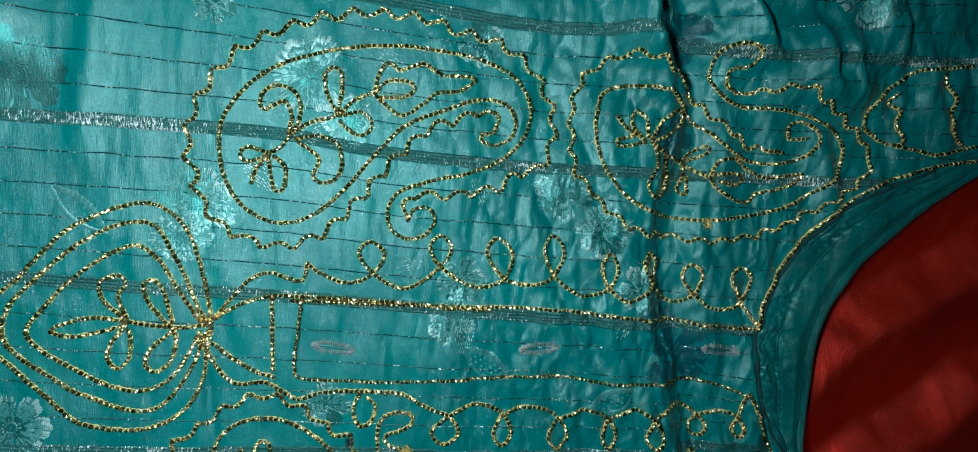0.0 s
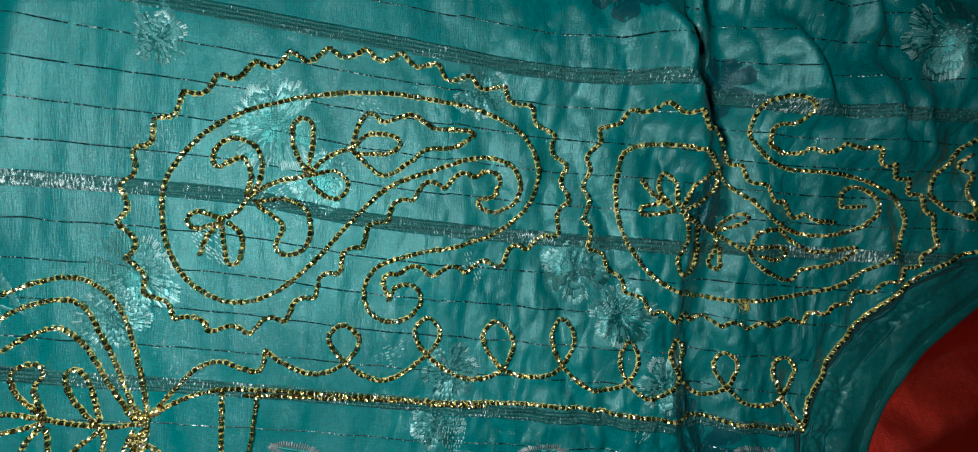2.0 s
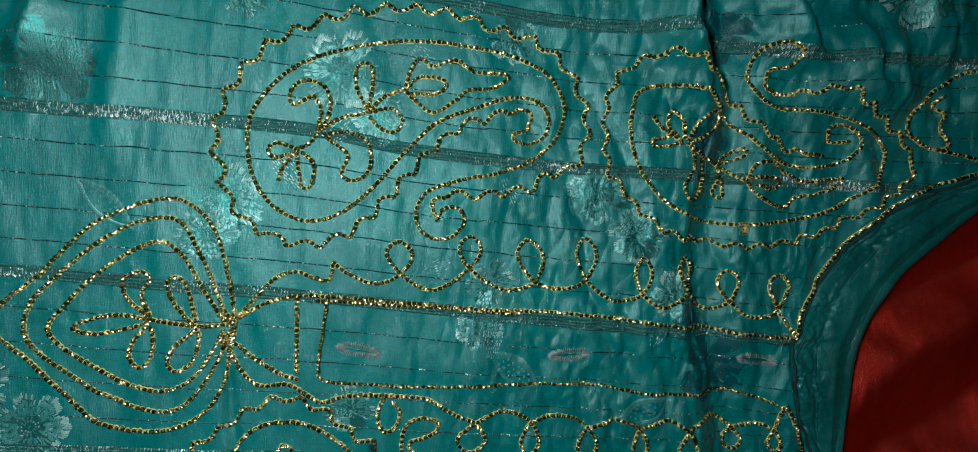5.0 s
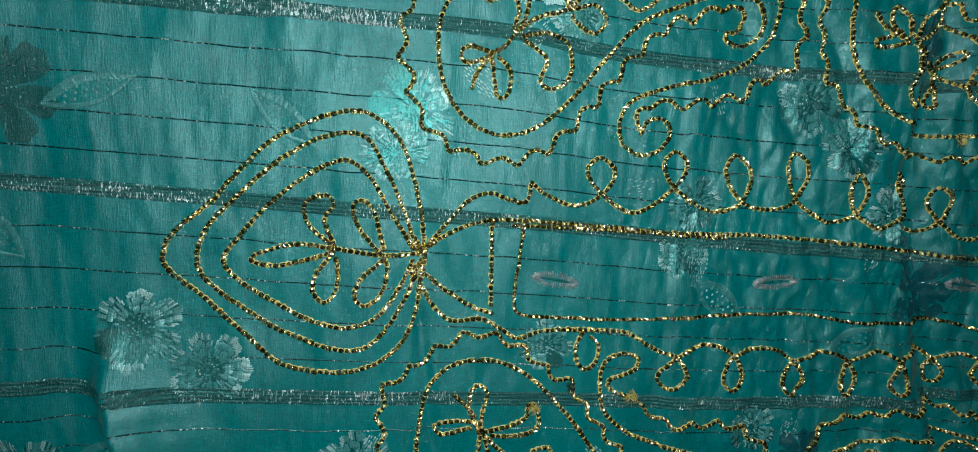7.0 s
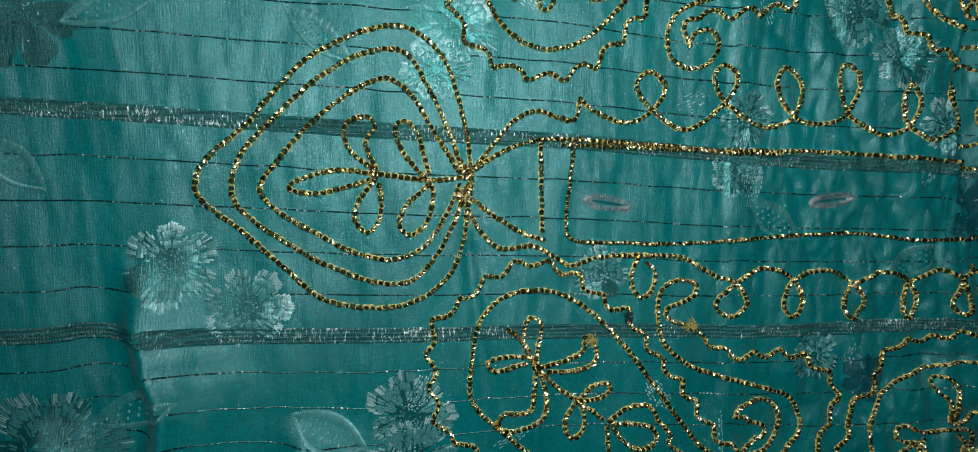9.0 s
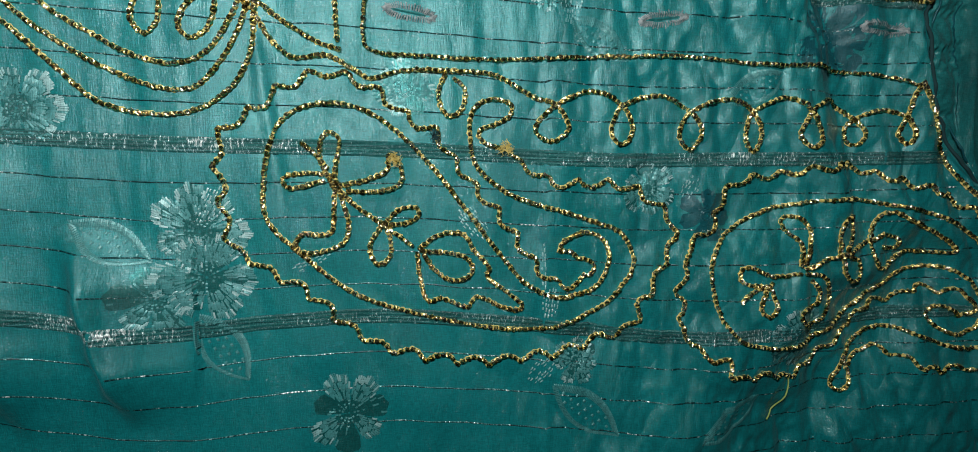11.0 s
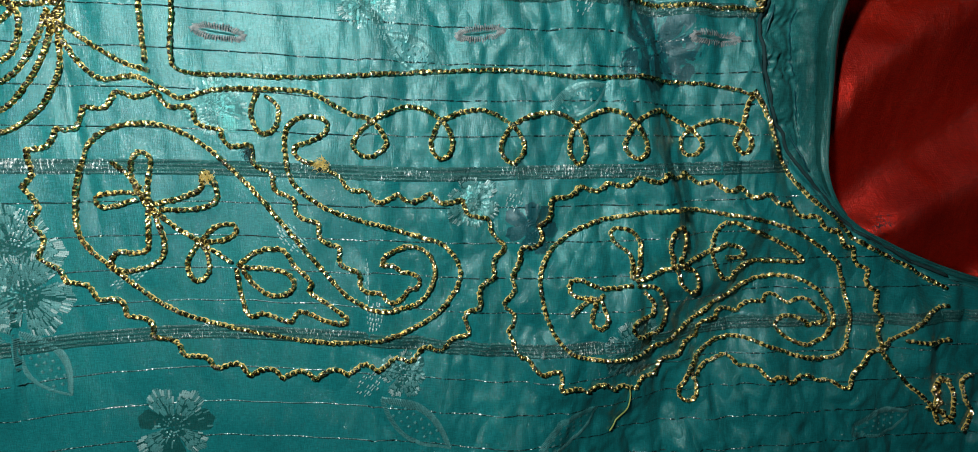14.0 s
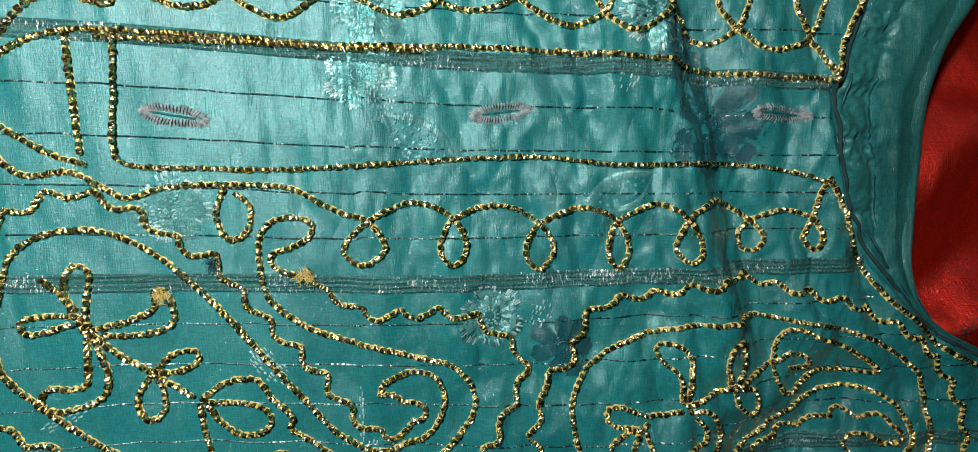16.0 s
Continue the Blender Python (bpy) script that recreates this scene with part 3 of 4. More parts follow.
for i, (x, y, r) in enumerate([(-62, 49, 12), (-95, 8, 12), (21, 16, 10), (36, 3, 10), (-165, -52, 11), (-148, -64, 10.5), (-193, -97, 16), (-108, -95, 12), (-119, -112, 9.5), (-50, 36, 9), (-9, 63, 8), (-91, 68, 7), (-12, -15, 8), (51, -17, 9), (-107, -107, 13), (-72, -146, 11), (13, -85, 8), (-15, -30, 8), (130, 92, 13), (-55, -58, 8), (-100, -4, 9), (-8, -134, 7), (60, -130, 10)]):
    brocade_flower(x, y, r, i * 0.37, 6 + i % 2)
# flowers turned from the light, painted darker with SHADE or GROUND
for i, (x, y, r) in enumerate([(69, -41, 14), (58, -24, 8), (-144, 43, 13), (-195, 7, 14), (28, 95, 11), (30, -93, 8), (62, 72, 9), (60, 36, 9)]):
    brocade_flower(x, y, r, i * 0.51, 7, SHADE if x > 0 else GROUND, "self-coloured flower woven in the satin, its shade put into dark colour")
for x, y, length, wide, turn in [(-175, 8, 24, 8, 0.35), (-198, -28, 18, 9, -0.75), (-174, -88, 24, 9, 0.3), (-129, -97, 22, 10, -0.5), (-104, -126, 22, 12, -1.0), (-5, -149, 26, 11, -0.7), (40, -155, 24, 9, 0.6), (43, -57, 20, 9, 0.45), (-2, -44, 20, 9, -0.6), (-129, 4, 22, 8, -0.7), (-92, 74, 20, 9, -1.0), (144, -160, 22, 10, 0.3), (50, 80, 18, 10, -0.9)]:
    brocade_leaf(x, y, length, wide, turn)

for i, (x, y, length, wide, turn) in enumerate([(-10, -33, 15, 7, 1.5), (-37, -94, 14, 6, -0.9), (-15.5, -117, 9, 5, 1.4), (-80, -103, 12, 4, 0.5), (-105, -88, 11, 7, 1.1), (25, -85, 7, 5, 1.2), (-58, -60, 8, 6, 0.3), (-17.3, -108, 16, 1.6, 1.55), (-29, -11, 9, 6, 0.4), (-77, 17, 13, 7, 2.4), (35, 8, 12, 8, 0.8), (45, -30, 9, 5, 1.2), (-18, -137, 9, 6, 0.9), (-37, 55, 12, 6, -0.5), (-62, 30, 10, 6, 0.9), (-8, 15, 9, 5, 2.0)]):
    brocade_spray(x, y, length, wide, turn, i)

# ---- buttonholes ----
def buttonhole(x0, y0, x1, y1):
    """Oval of raised stitches round a slit."""
    a, b = Vector((x0, y0)), Vector((x1, y1))
    d = (b - a).normalized()
    nrm = Vector((-d.y, d.x))
    length = (b - a).length
    verts, faces = [], []
    count = 58
    for i in range(count):
        t = i / count * math.tau
        c = (a + b) / 2 + d * math.cos(t) * length * 0.44 + nrm * math.sin(t) * 1.35
        out = (d * math.cos(t) * 0.6 + nrm * math.sin(t)).normalized()
        jit = 0.7 * noise.noise((i * 0.9, x0, 0))
        c += out * 0.3 * noise.noise((i * 0.23, x0, 4))
        lean = d * 0.5 * noise.noise((i * 0.4, x0, 7))
        side = Vector((-out.y, out.x)) * (0.17 + 0.07 * noise.noise((i * 1.3, x0, 2)))
        base = len(verts)
        for s, z in ((-0.75, 0.05), (0.0, 0.55), (0.9 + jit, 0.05)):
            for e in (-1, 1):
                p = c + out * s + side * e + lean * s
                verts.append((p.x * MM, p.y * MM, (height(p.x, p.y) + z + 0.08) * MM))
        faces += [(base, base + 1, base + 3, base + 2), (base + 2, base + 3, base + 5, base + 4)]
    hole = mesh_object("buttonhole", verts, faces, [PINK], tunic, "silver-grey stitched buttonhole")
    ribbon("slit", [a.lerp(b, 0.2 + 0.6 * k / 6) for k in range(7)], 0.55, 0.12, GROUND, hole, "closed slit showing the cloth beneath", rows=3)
    return hole


buttonhole(-60.3, -37.4, -46.2, -39.8)
buttonhole(9.2, -39.2, 23.1, -37.6)
buttonhole(77.5, -38.2, 92.5, -39.6)

# ---- gold cord embroidery ----
paisley = cord("paisley_motif", scallop([(-30.3, 4.6), (-31.8, 9.1), (-27.9, 12.7), (-18.3, 12.7), (-9.1, 14.6), (-0.8, 16.3), (5.3, 21.2), (13.3, 24.1), (16.4, 33.2), (16.3, 42.6), (10.2, 54.4), (2, 61.4), (-7.5, 65), (-16.7, 66.5), (-25.8, 69.2), (-39.6, 69.9), (-51, 68.8), (-62.3, 65.8), (-73.3, 61.1), (-82.3, 55.6), (-89.4, 48.5), (-94.7, 40.6), (-97.9, 32), (-98.6, 23.4), (-96, 14), (-93.1, 5.4), (-85.3, -1.5), (-71.2, -5.6), (-58.8, -1.8), (-50.8, 5.2), (-43.6, 13.6), (-36.9, 22), (-30.2, 29.4), (-22.4, 35.5), (-13.4, 38.5), (-7.3, 41), (-1.9, 38.3), (-2.8, 35.6), (-7.6, 34.2), (-6.6, 31.2), (-3.2, 30)], 9.4, -1.5, 0.0), tunic, "gold cord paisley with a scalloped outline", True)
cord("inner_outline", [(-30.3, 4.6), (-28.4, 8.2), (-23.7, 8.4), (-21.7, 4.3), (-25, -0.5), (-31, -1.6), (-36, 1.7), (-37, 7.8), (-33.6, 13.5), (-23.7, 17.6), (-11.5, 20.7), (-1.2, 25.4), (5.8, 32), (8.5, 40), (7, 47), (1.4, 53.7), (-9.2, 57.9), (-21.4, 59.4), (-35.3, 60), (-48.8, 58.5), (-62, 54.9), (-73.1, 50.2), (-82.1, 42.5), (-87.9, 33.6), (-88.9, 24), (-86.9, 14.4), (-80.8, 5.9), (-71.3, 2), (-60.9, 4.8), (-51.4, 13.2), (-42, 24.7), (-32.4, 34.9), (-20.6, 40.5), (-8.5, 44.9), (-0.1, 43.9), (3.5, 38.6), (2.1, 33), (-3.2, 30)], paisley)
cord("curl", [(-68.6, 30.6), (-67.6, 35.9), (-70.1, 40.1), (-75.6, 37.3), (-77, 39.1), (-75.7, 43), (-72.1, 45), (-67.4, 43.6), (-65.1, 39.9), (-65.3, 35.1), (-67.1, 30.7)], paisley)
cord("stem", [(-67.1, 30.7), (-61.6, 34.3), (-54, 36.8), (-48.4, 42.1), (-42.6, 44.8)], paisley)
cord("petal", [(-54, 37.8), (-57, 43.4), (-57.7, 49.1), (-55.3, 51.6), (-52.8, 49.9), (-52.6, 43.7), (-53.6, 37.4)], paisley)
cord("petal", [(-53, 36.9), (-46.3, 38.3), (-42.9, 34.6), (-46.1, 31), (-51, 33.1), (-53.4, 36.3)], paisley)
cord("leaf", [(-42.6, 44.4), (-40.9, 51.4), (-38.1, 54.5), (-34.1, 52.5), (-27.2, 55), (-21.1, 52), (-10.5, 51.8), (-14.8, 47.5), (-22.8, 45.9), (-26.7, 42.6), (-33.5, 38.2), (-39.6, 41.7), (-42.6, 44.4)], paisley)
cord("bud", [(-42.2, 44.9), (-38.8, 48.6), (-32.9, 49.1), (-29.9, 47.3), (-32.8, 44.2), (-40.6, 43.6)], paisley)
cord("petal", [(-66.2, 28.8), (-59.6, 30), (-53.7, 28), (-52, 22.2), (-53.5, 17.1), (-58.2, 15.3), (-60.8, 17.7), (-59, 22.8), (-63.3, 26.4), (-66.7, 28.2)], paisley)
cord("stem", [(-68.1, 29.5), (-70.8, 26), (-74.5, 23.8)], paisley)
cord("petal", [(-74.5, 23.8), (-80.1, 25.4), (-82.8, 23.4), (-81, 21), (-74.5, 22.9)], paisley)
cord("petal", [(-74.5, 22.9), (-73.5, 17.1), (-72.4, 12.2), (-69.6, 13.3), (-69.2, 19.3), (-72.6, 23)], paisley)
cord("petal", [(-74.5, 22.9), (-78.1, 18.8), (-79.6, 14.4)], paisley)

paisley = cord("paisley_motif", scallop([(82.9, 53.6), (93.5, 55.5), (105.5, 57.4), (113.5, 52.5), (124.2, 47.7), (134, 40.4), (137.6, 32.6), (134.6, 25.6), (125.1, 18.2), (113, 11.9), (103.5, 7), (91.5, 3.1), (77.1, 0.8), (62.7, 2.1), (48.6, 3.8), (39.1, 8.9), (29.5, 18.2), (24.2, 24.3), (22.9, 34.7), (22.3, 43), (23.9, 51.4), (28.9, 57.9), (37.4, 62.3), (46.3, 62), (55.7, 57.9), (62.9, 54.3), (70.3, 49.5), (79.2, 42.5), (88.2, 36.5), (95.7, 34.8), (103.1, 34.1)], 8.5, 1.1, 0.0), tunic, "gold cord paisley with a scalloped outline", True)
cord("inner_outline", [(111.2, 39.7), (105, 39.3), (103.4, 43), (108.1, 45.5), (113.3, 43.6), (115.5, 39.3), (110.7, 32.9), (101.1, 30.2), (91.3, 30.1), (81.2, 33.9), (73.5, 40), (63.6, 46.9), (53.9, 51.9), (40.4, 52.6), (32.8, 49.9), (31, 44.6), (30.7, 38.3), (33.2, 29), (39.5, 18.6), (50.3, 11.6), (66.9, 8.5), (86, 9.7), (102.8, 13.8), (117.1, 21.3), (125, 29.7), (125.2, 38.7), (119.5, 44), (109.1, 47.8), (96.6, 49.1), (84.5, 49.4), (77, 53.2), (72.5, 59.2), (73.4, 66.8), (80.2, 69.5), (86.4, 66.8), (84.4, 62.8), (78.6, 61.4), (77.9, 56.5), (82.9, 53.6)], paisley)
cord("petal", [(47.3, 35.1), (41.4, 39), (37.7, 43)], paisley)
cord("petal", [(48.4, 36.3), (47.9, 42.6), (44.3, 44.5), (43.5, 40.2), (46.6, 35.7)], paisley)
cord("petal", [(47.4, 34.1), (39.6, 32.5), (38.3, 34.6), (44.9, 36.5)], paisley)
cord("petal", [(49.6, 35.3), (54.7, 43.1), (60.2, 46), (62.1, 42.5), (57.4, 37.9), (50.8, 34.7)], paisley)
cord("stem", [(49.7, 34.2), (55.6, 31.3), (65.1, 28.6), (75, 23.7)], paisley)
cord("petal", [(50.9, 33.2), (52.5, 26.9), (49.6, 20.2), (52.3, 16), (56.8, 17.3), (59, 23.9), (55.7, 30.3)], paisley)
cord("petal", [(65.1, 29.1), (66.7, 24.3), (65.5, 18.8), (68.4, 17.8), (68.3, 24.4)], paisley)
cord("petal", [(65.1, 29.1), (70.6, 33.3), (74, 34.6), (73.1, 31.7), (66.3, 28.7)], paisley)
cord("leaf", [(75, 23.7), (76.9, 29.3), (83.9, 30.8), (89.1, 27.7), (96.7, 24.8), (111.4, 26.7), (104.4, 21.8), (94.8, 19.1), (90.3, 15.5), (82.8, 17.4), (77.7, 20.5), (75, 23.7)], paisley)
cord("bud", [(76.1, 24.8), (83.2, 25.6), (88.2, 24.3), (84.8, 21.5), (77.5, 22.7)], paisley)

paisley = cord("paisley_motif", scallop([(-11.6, -99.4), (-13, -102.3), (-7.4, -103.7), (-3.7, -107.9), (-6.7, -111.3), (-11.9, -112.1), (-17, -108.7), (-20.3, -104.8), (-25.1, -98.5), (-29.9, -91.6), (-34.6, -86.4), (-39.3, -80.5), (-43.1, -75.5), (-46.8, -69.7), (-51.4, -67.3), (-57.5, -62.7), (-62.6, -58.4), (-70.8, -54.9), (-78.4, -54.6), (-87.8, -59.3), (-94.2, -64.8), (-100.5, -68.7), (-102.5, -75), (-102.4, -81.4), (-100.8, -97.6), (-95.9, -102.7), (-90.1, -107), (-83.4, -110.6), (-78.2, -115), (-73.8, -119.5), (-66.1, -125.9), (-56.5, -129.8), (-43.3, -132.2), (-31.5, -133.3), (-10.6, -131), (0, -127.8), (9, -124.5), (11.7, -118.3), (15.4, -111.1), (20.8, -100.5), (19.9, -94.3), (14.6, -88.9), (6.8, -84.4), (-2.6, -83.5), (-12.8, -83.3), (-19.5, -80.7), (-28.4, -73.9)], 9.0, -1.3, 0.0), tunic, "gold cord paisley with a scalloped outline", True)
cord("inner_outline", [(-28.4, -73.9), (-34, -72.2), (-35.2, -68.9), (-30.6, -67.3), (-26.7, -64.8), (-27.1, -61.6), (-31.9, -60.7), (-36, -62.4), (-37.8, -66.5), (-37.7, -71.4), (-36.7, -77.2), (-32.8, -82.2), (-24.7, -87.4), (-13.1, -91), (-2.9, -94.3), (4.9, -97.5), (8.9, -103.8), (8.3, -109.1), (4.7, -114.4), (-1.6, -119.6), (-10.4, -122.9), (-20.9, -124.6), (-31.1, -123.8), (-41.2, -121.6), (-54.3, -118.5), (-65.4, -114.6), (-73.1, -110.1), (-82, -102.2), (-89.2, -95.4), (-91.8, -89.6), (-91.4, -81.5), (-90.1, -73.5), (-86.9, -67.2), (-81.3, -63.2), (-72.9, -62.1), (-65.3, -64), (-57.8, -68.9), (-50.3, -76.2), (-42.7, -85.5), (-27.1, -106.3), (-20.5, -112.7), (-12, -115.6), (-2.4, -113.3), (1.8, -105.4), (-0.4, -99.1), (-6.4, -97.2), (-11.6, -99.4)], paisley)
cord("petal", [(-74.1, -83.4), (-77, -76.8), (-76.6, -71.2), (-74.2, -69.6), (-72, -72), (-73.3, -78.5), (-73.1, -83.4)], paisley)
cord("petal", [(-73.9, -80.9), (-78.8, -80.1), (-85.7, -80.8), (-86.7, -82.9), (-83.7, -84), (-75.8, -82)], paisley)
cord("petal", [(-75.6, -78.5), (-79.1, -74.4), (-82.7, -71.7)], paisley)
cord("petal", [(-72.1, -83.4), (-64.9, -81.8), (-60, -79.4), (-59.8, -76.2), (-57.9, -75.7), (-56.1, -80.3), (-57.1, -83.6), (-63.5, -85.2), (-71.4, -84.7)], paisley)
cord("curl", [(-73.6, -83.4), (-74.2, -91.6), (-74.9, -95.7), (-78.4, -96.5), (-82.3, -96.1), (-84.1, -98.8), (-81.9, -101.1), (-76.4, -100.7), (-71.5, -98.3), (-70.4, -93.3), (-71.6, -88.3), (-72.6, -84.2)], paisley)
cord("stem", [(-72.2, -85), (-67, -90.1), (-61.7, -93.8), (-53.3, -100.4)], paisley)
cord("petal", [(-60.9, -93.5), (-57.5, -90.2), (-52.7, -89.5), (-52, -92), (-56.1, -93.9), (-60.9, -93.9)], paisley)
cord("petal", [(-61.7, -94.3), (-64.7, -98.5), (-64.7, -102.7), (-62.4, -104.8), (-59.5, -102), (-59.8, -96.9), (-61.3, -94.3)], paisley)
cord("leaf", [(-51.6, -100.5), (-46.6, -97.2), (-40, -97), (-36.9, -101.7), (-33, -106.1), (-33.1, -109.6), (-28.2, -113.3), (-23.2, -117.9), (-27.5, -118.6), (-35.8, -114.8), (-39.3, -117.3), (-45.8, -114.8), (-50, -115.2), (-51.8, -109), (-52.5, -102.2)], paisley)
cord("bud", [(-50.9, -101.4), (-45.2, -102), (-39.5, -103.4), (-37.2, -106.9), (-39.8, -109.4), (-43.9, -109.6), (-47.9, -106.6), (-50.9, -102.2)], paisley)

paisley = cord("paisley_motif", scallop([(119.4, -127), (123.4, -124.2), (120, -119.8), (111.8, -118.9), (106.7, -117.8), (99.8, -121.4), (90.9, -123), (83.3, -128.5), (78.5, -133.1), (70.8, -137.6), (68, -141.3), (59.3, -143.8), (53.5, -141.6), (46.8, -141.3), (39.3, -140.9), (36.4, -136), (29, -133.8), (27.1, -129.9), (23.4, -127.9), (23.8, -120.5), (22.5, -115), (24.4, -107.8), (26.2, -100.6), (30.7, -97.2), (33.4, -91.9), (36, -85.7), (43.2, -82.3), (50.5, -81.5), (61.6, -79.8), (76.5, -78.5), (84.2, -80.9), (92, -82.8), (105.9, -86.7), (112, -89.5), (122.4, -95.3), (133.4, -105.1), (139.3, -115), (142.2, -124.9), (142.3, -133.9), (136, -139.7), (130.1, -146.4), (121.6, -144), (113.3, -144.6), (105, -142.2), (98.7, -138.9), (90.6, -137.6), (83.8, -143.1)], 8.5, 1.1, 0.0), tunic, "gold cord paisley with a scalloped outline", True)
cord("inner_outline", [(82.8, -142.1), (84, -146.1), (83.1, -150), (80.4, -150.8), (78.6, -146.8), (80.8, -142), (83.6, -137.2), (90.3, -131.7), (98.3, -130.5), (106.5, -133.4), (117, -136.8), (125.3, -137.2), (131.3, -133.4), (132.9, -126.5), (131.3, -118.6), (127.4, -107.8), (118.7, -100), (106.3, -94.1), (90.4, -90.7), (75, -88.6), (59.9, -89.6), (47, -92.1), (37.9, -97.3), (33.4, -102.6), (32.2, -109.8), (33.5, -117.2), (36.3, -124.7), (42, -130.6), (51.4, -132.9), (62.9, -132.4), (72.5, -129), (82.1, -123.6), (91.7, -117.3), (101.4, -112.8), (113.3, -111.3), (121.7, -115.4), (126.3, -122.4), (125.7, -128.2), (119.8, -132.9), (112.5, -130.7), (109.2, -126.6), (113.1, -123.8), (119.4, -126)], paisley)
cord("petal", [(59.4, -107.9), (58.4, -101.4), (54.2, -97.7), (53.5, -94.4), (57.2, -93.7), (61.1, -96.9), (61.2, -103.3), (60.4, -108.8)], paisley)
cord("petal", [(58.6, -110.6), (51.1, -111.3), (43.6, -108.3), (40.8, -109.2), (41.8, -112.9), (48.3, -114), (51.1, -113.2)], paisley)
cord("petal", [(48.3, -114), (44.6, -115.7), (40.9, -119.3)], paisley)
cord("petal", [(48.3, -114.4), (47.1, -120.5), (49.4, -123), (51.6, -120.6), (50.2, -115)], paisley)
cord("curl", [(61.4, -110.7), (67.1, -111.8), (70.8, -118.5), (68.5, -125), (62.8, -126.7), (59.3, -123.7), (60.7, -121), (65.5, -120.2), (66.3, -116.5), (62.4, -111.7)], paisley)
cord("stem", [(60.8, -109.2), (71.7, -105.8), (81.3, -103.4), (87.1, -102.1)], paisley)
cord("petal", [(72.1, -105.4), (70.2, -98.9), (71.4, -94.4), (74.8, -94.1), (75.7, -98.1), (73.6, -104.5)], paisley)
cord("petal", [(73.3, -106.4), (75.4, -111.1), (78.8, -114), (81.2, -112.2), (79.5, -107.5), (74.6, -105.9)], paisley)
cord("leaf", [(87.1, -102.1), (89.6, -94.7), (93.5, -93.3), (98.5, -95.8), (106.6, -98.8), (116, -105.6), (109, -106.4), (101, -106.2), (92.4, -111.1), (88.3, -107.7), (87.1, -103)], paisley)
cord("bud", [(88, -102.1), (92.8, -100.4), (97.9, -102.3), (97, -104.6), (91.1, -104.4)], paisley)

leaf_motif = cord("leaf_motif", [(-91.3, -29.9), (-91.8, -23.1), (-94.3, -11.4), (-98.3, -0.8), (-105.4, 5.4), (-112.4, 6.4), (-120.9, 3.6), (-131.6, -2.2), (-140.8, -11.3), (-146.9, -18.7), (-154.5, -25.3), (-158.3, -31), (-157.8, -36.7), (-147.7, -45.6), (-138.8, -54), (-129.6, -62.2), (-117, -65.2), (-105.7, -63.6), (-97.5, -57.6), (-93.4, -48.9), (-92.1, -38.5), (-91.8, -33.3)], tunic, "pointed leaf of three nested gold cord lines")
cord("middle_outline", [(-93.4, -29.9), (-97.5, -18.2), (-102.3, -8.3), (-107, -0.7), (-112.4, 0.7), (-120.9, -1.7), (-130.2, -7.7), (-138.6, -15.2), (-147.1, -24.3), (-150.7, -32.5), (-149, -39), (-140.1, -46.4), (-129.5, -53.1), (-117, -58.3), (-107.3, -58.4), (-100.8, -52.3), (-95.9, -43.7), (-92.9, -35)], leaf_motif)
cord("inner_outline", [(-94.3, -29.9), (-100.7, -19.9), (-105.5, -11.8), (-111.7, -6.7), (-117.9, -8.1), (-125.7, -13.2), (-133.4, -20), (-139.7, -27.4), (-144, -34), (-140, -39.8), (-130.9, -45.5), (-121.6, -50.6), (-112.1, -52.7), (-104, -49.7), (-98.3, -42), (-94.2, -33.3)], leaf_motif)
cord("stem", [(-92.6, -31.6), (-102.4, -32.1), (-115.1, -30.6)], leaf_motif)
cord("petal", [(-115.1, -30.6), (-126, -29.6), (-135.2, -32.3), (-136.8, -34.3), (-130.7, -35.5), (-121.4, -33.4), (-115.1, -31.1)], leaf_motif)
cord("petal", [(-115.1, -30.3), (-121.3, -25.4), (-123.5, -20.5), (-121.9, -17.2), (-117.3, -16.2), (-115.7, -19), (-118.1, -22.9), (-115.1, -30.3)], leaf_motif)
cord("petal", [(-103.2, -31.8), (-108.7, -25.1), (-110.6, -19.4), (-108.7, -17.1), (-105.5, -19.2), (-103.6, -25), (-102, -31.4)], leaf_motif)
cord("petal", [(-115.9, -32), (-119.9, -37.1), (-121.2, -42.1), (-118.4, -45.5), (-115.2, -42.9), (-114.4, -37), (-115.1, -32)], leaf_motif)
cord("petal", [(-102.4, -33.5), (-108, -38.6), (-110, -43.7), (-107.2, -46.3), (-103.2, -43.7), (-101.1, -36.8), (-102, -32.6)], leaf_motif)
cord("knot", [(-93.9, -27.4), (-91, -32.4), (-94.6, -36.4), (-91.9, -38.5), (-90.7, -29.9)], leaf_motif)

corner = cord("corner_motif", [(133.5, 44.9), (135.2, 51.8), (143.2, 60.3), (152.9, 66.6), (160.7, 67.9), (178.3, 70.9)], tunic, "part of a gold cord flower beside the neckline")
cord("outline", [(133.5, 44.9), (143.2, 39.8), (159.5, 37.3), (165, 36.9), (182.8, 41)], corner)
cord("outline", [(146.1, 58.2), (143.9, 54.7), (148.3, 51.6), (146.3, 46.9), (149.6, 41.4), (146, 38.8)], corner)
cord("outline", [(164.9, 66.4), (170.2, 57.7), (169.7, 46.1), (176.7, 40.7)], corner)
corner = cord("corner_motif", [(143.1, -135.9), (148, -131.1), (154, -126.4), (160.2, -123.6), (165.9, -122.2)], tunic, "part of a gold cord flower beside the neckline")
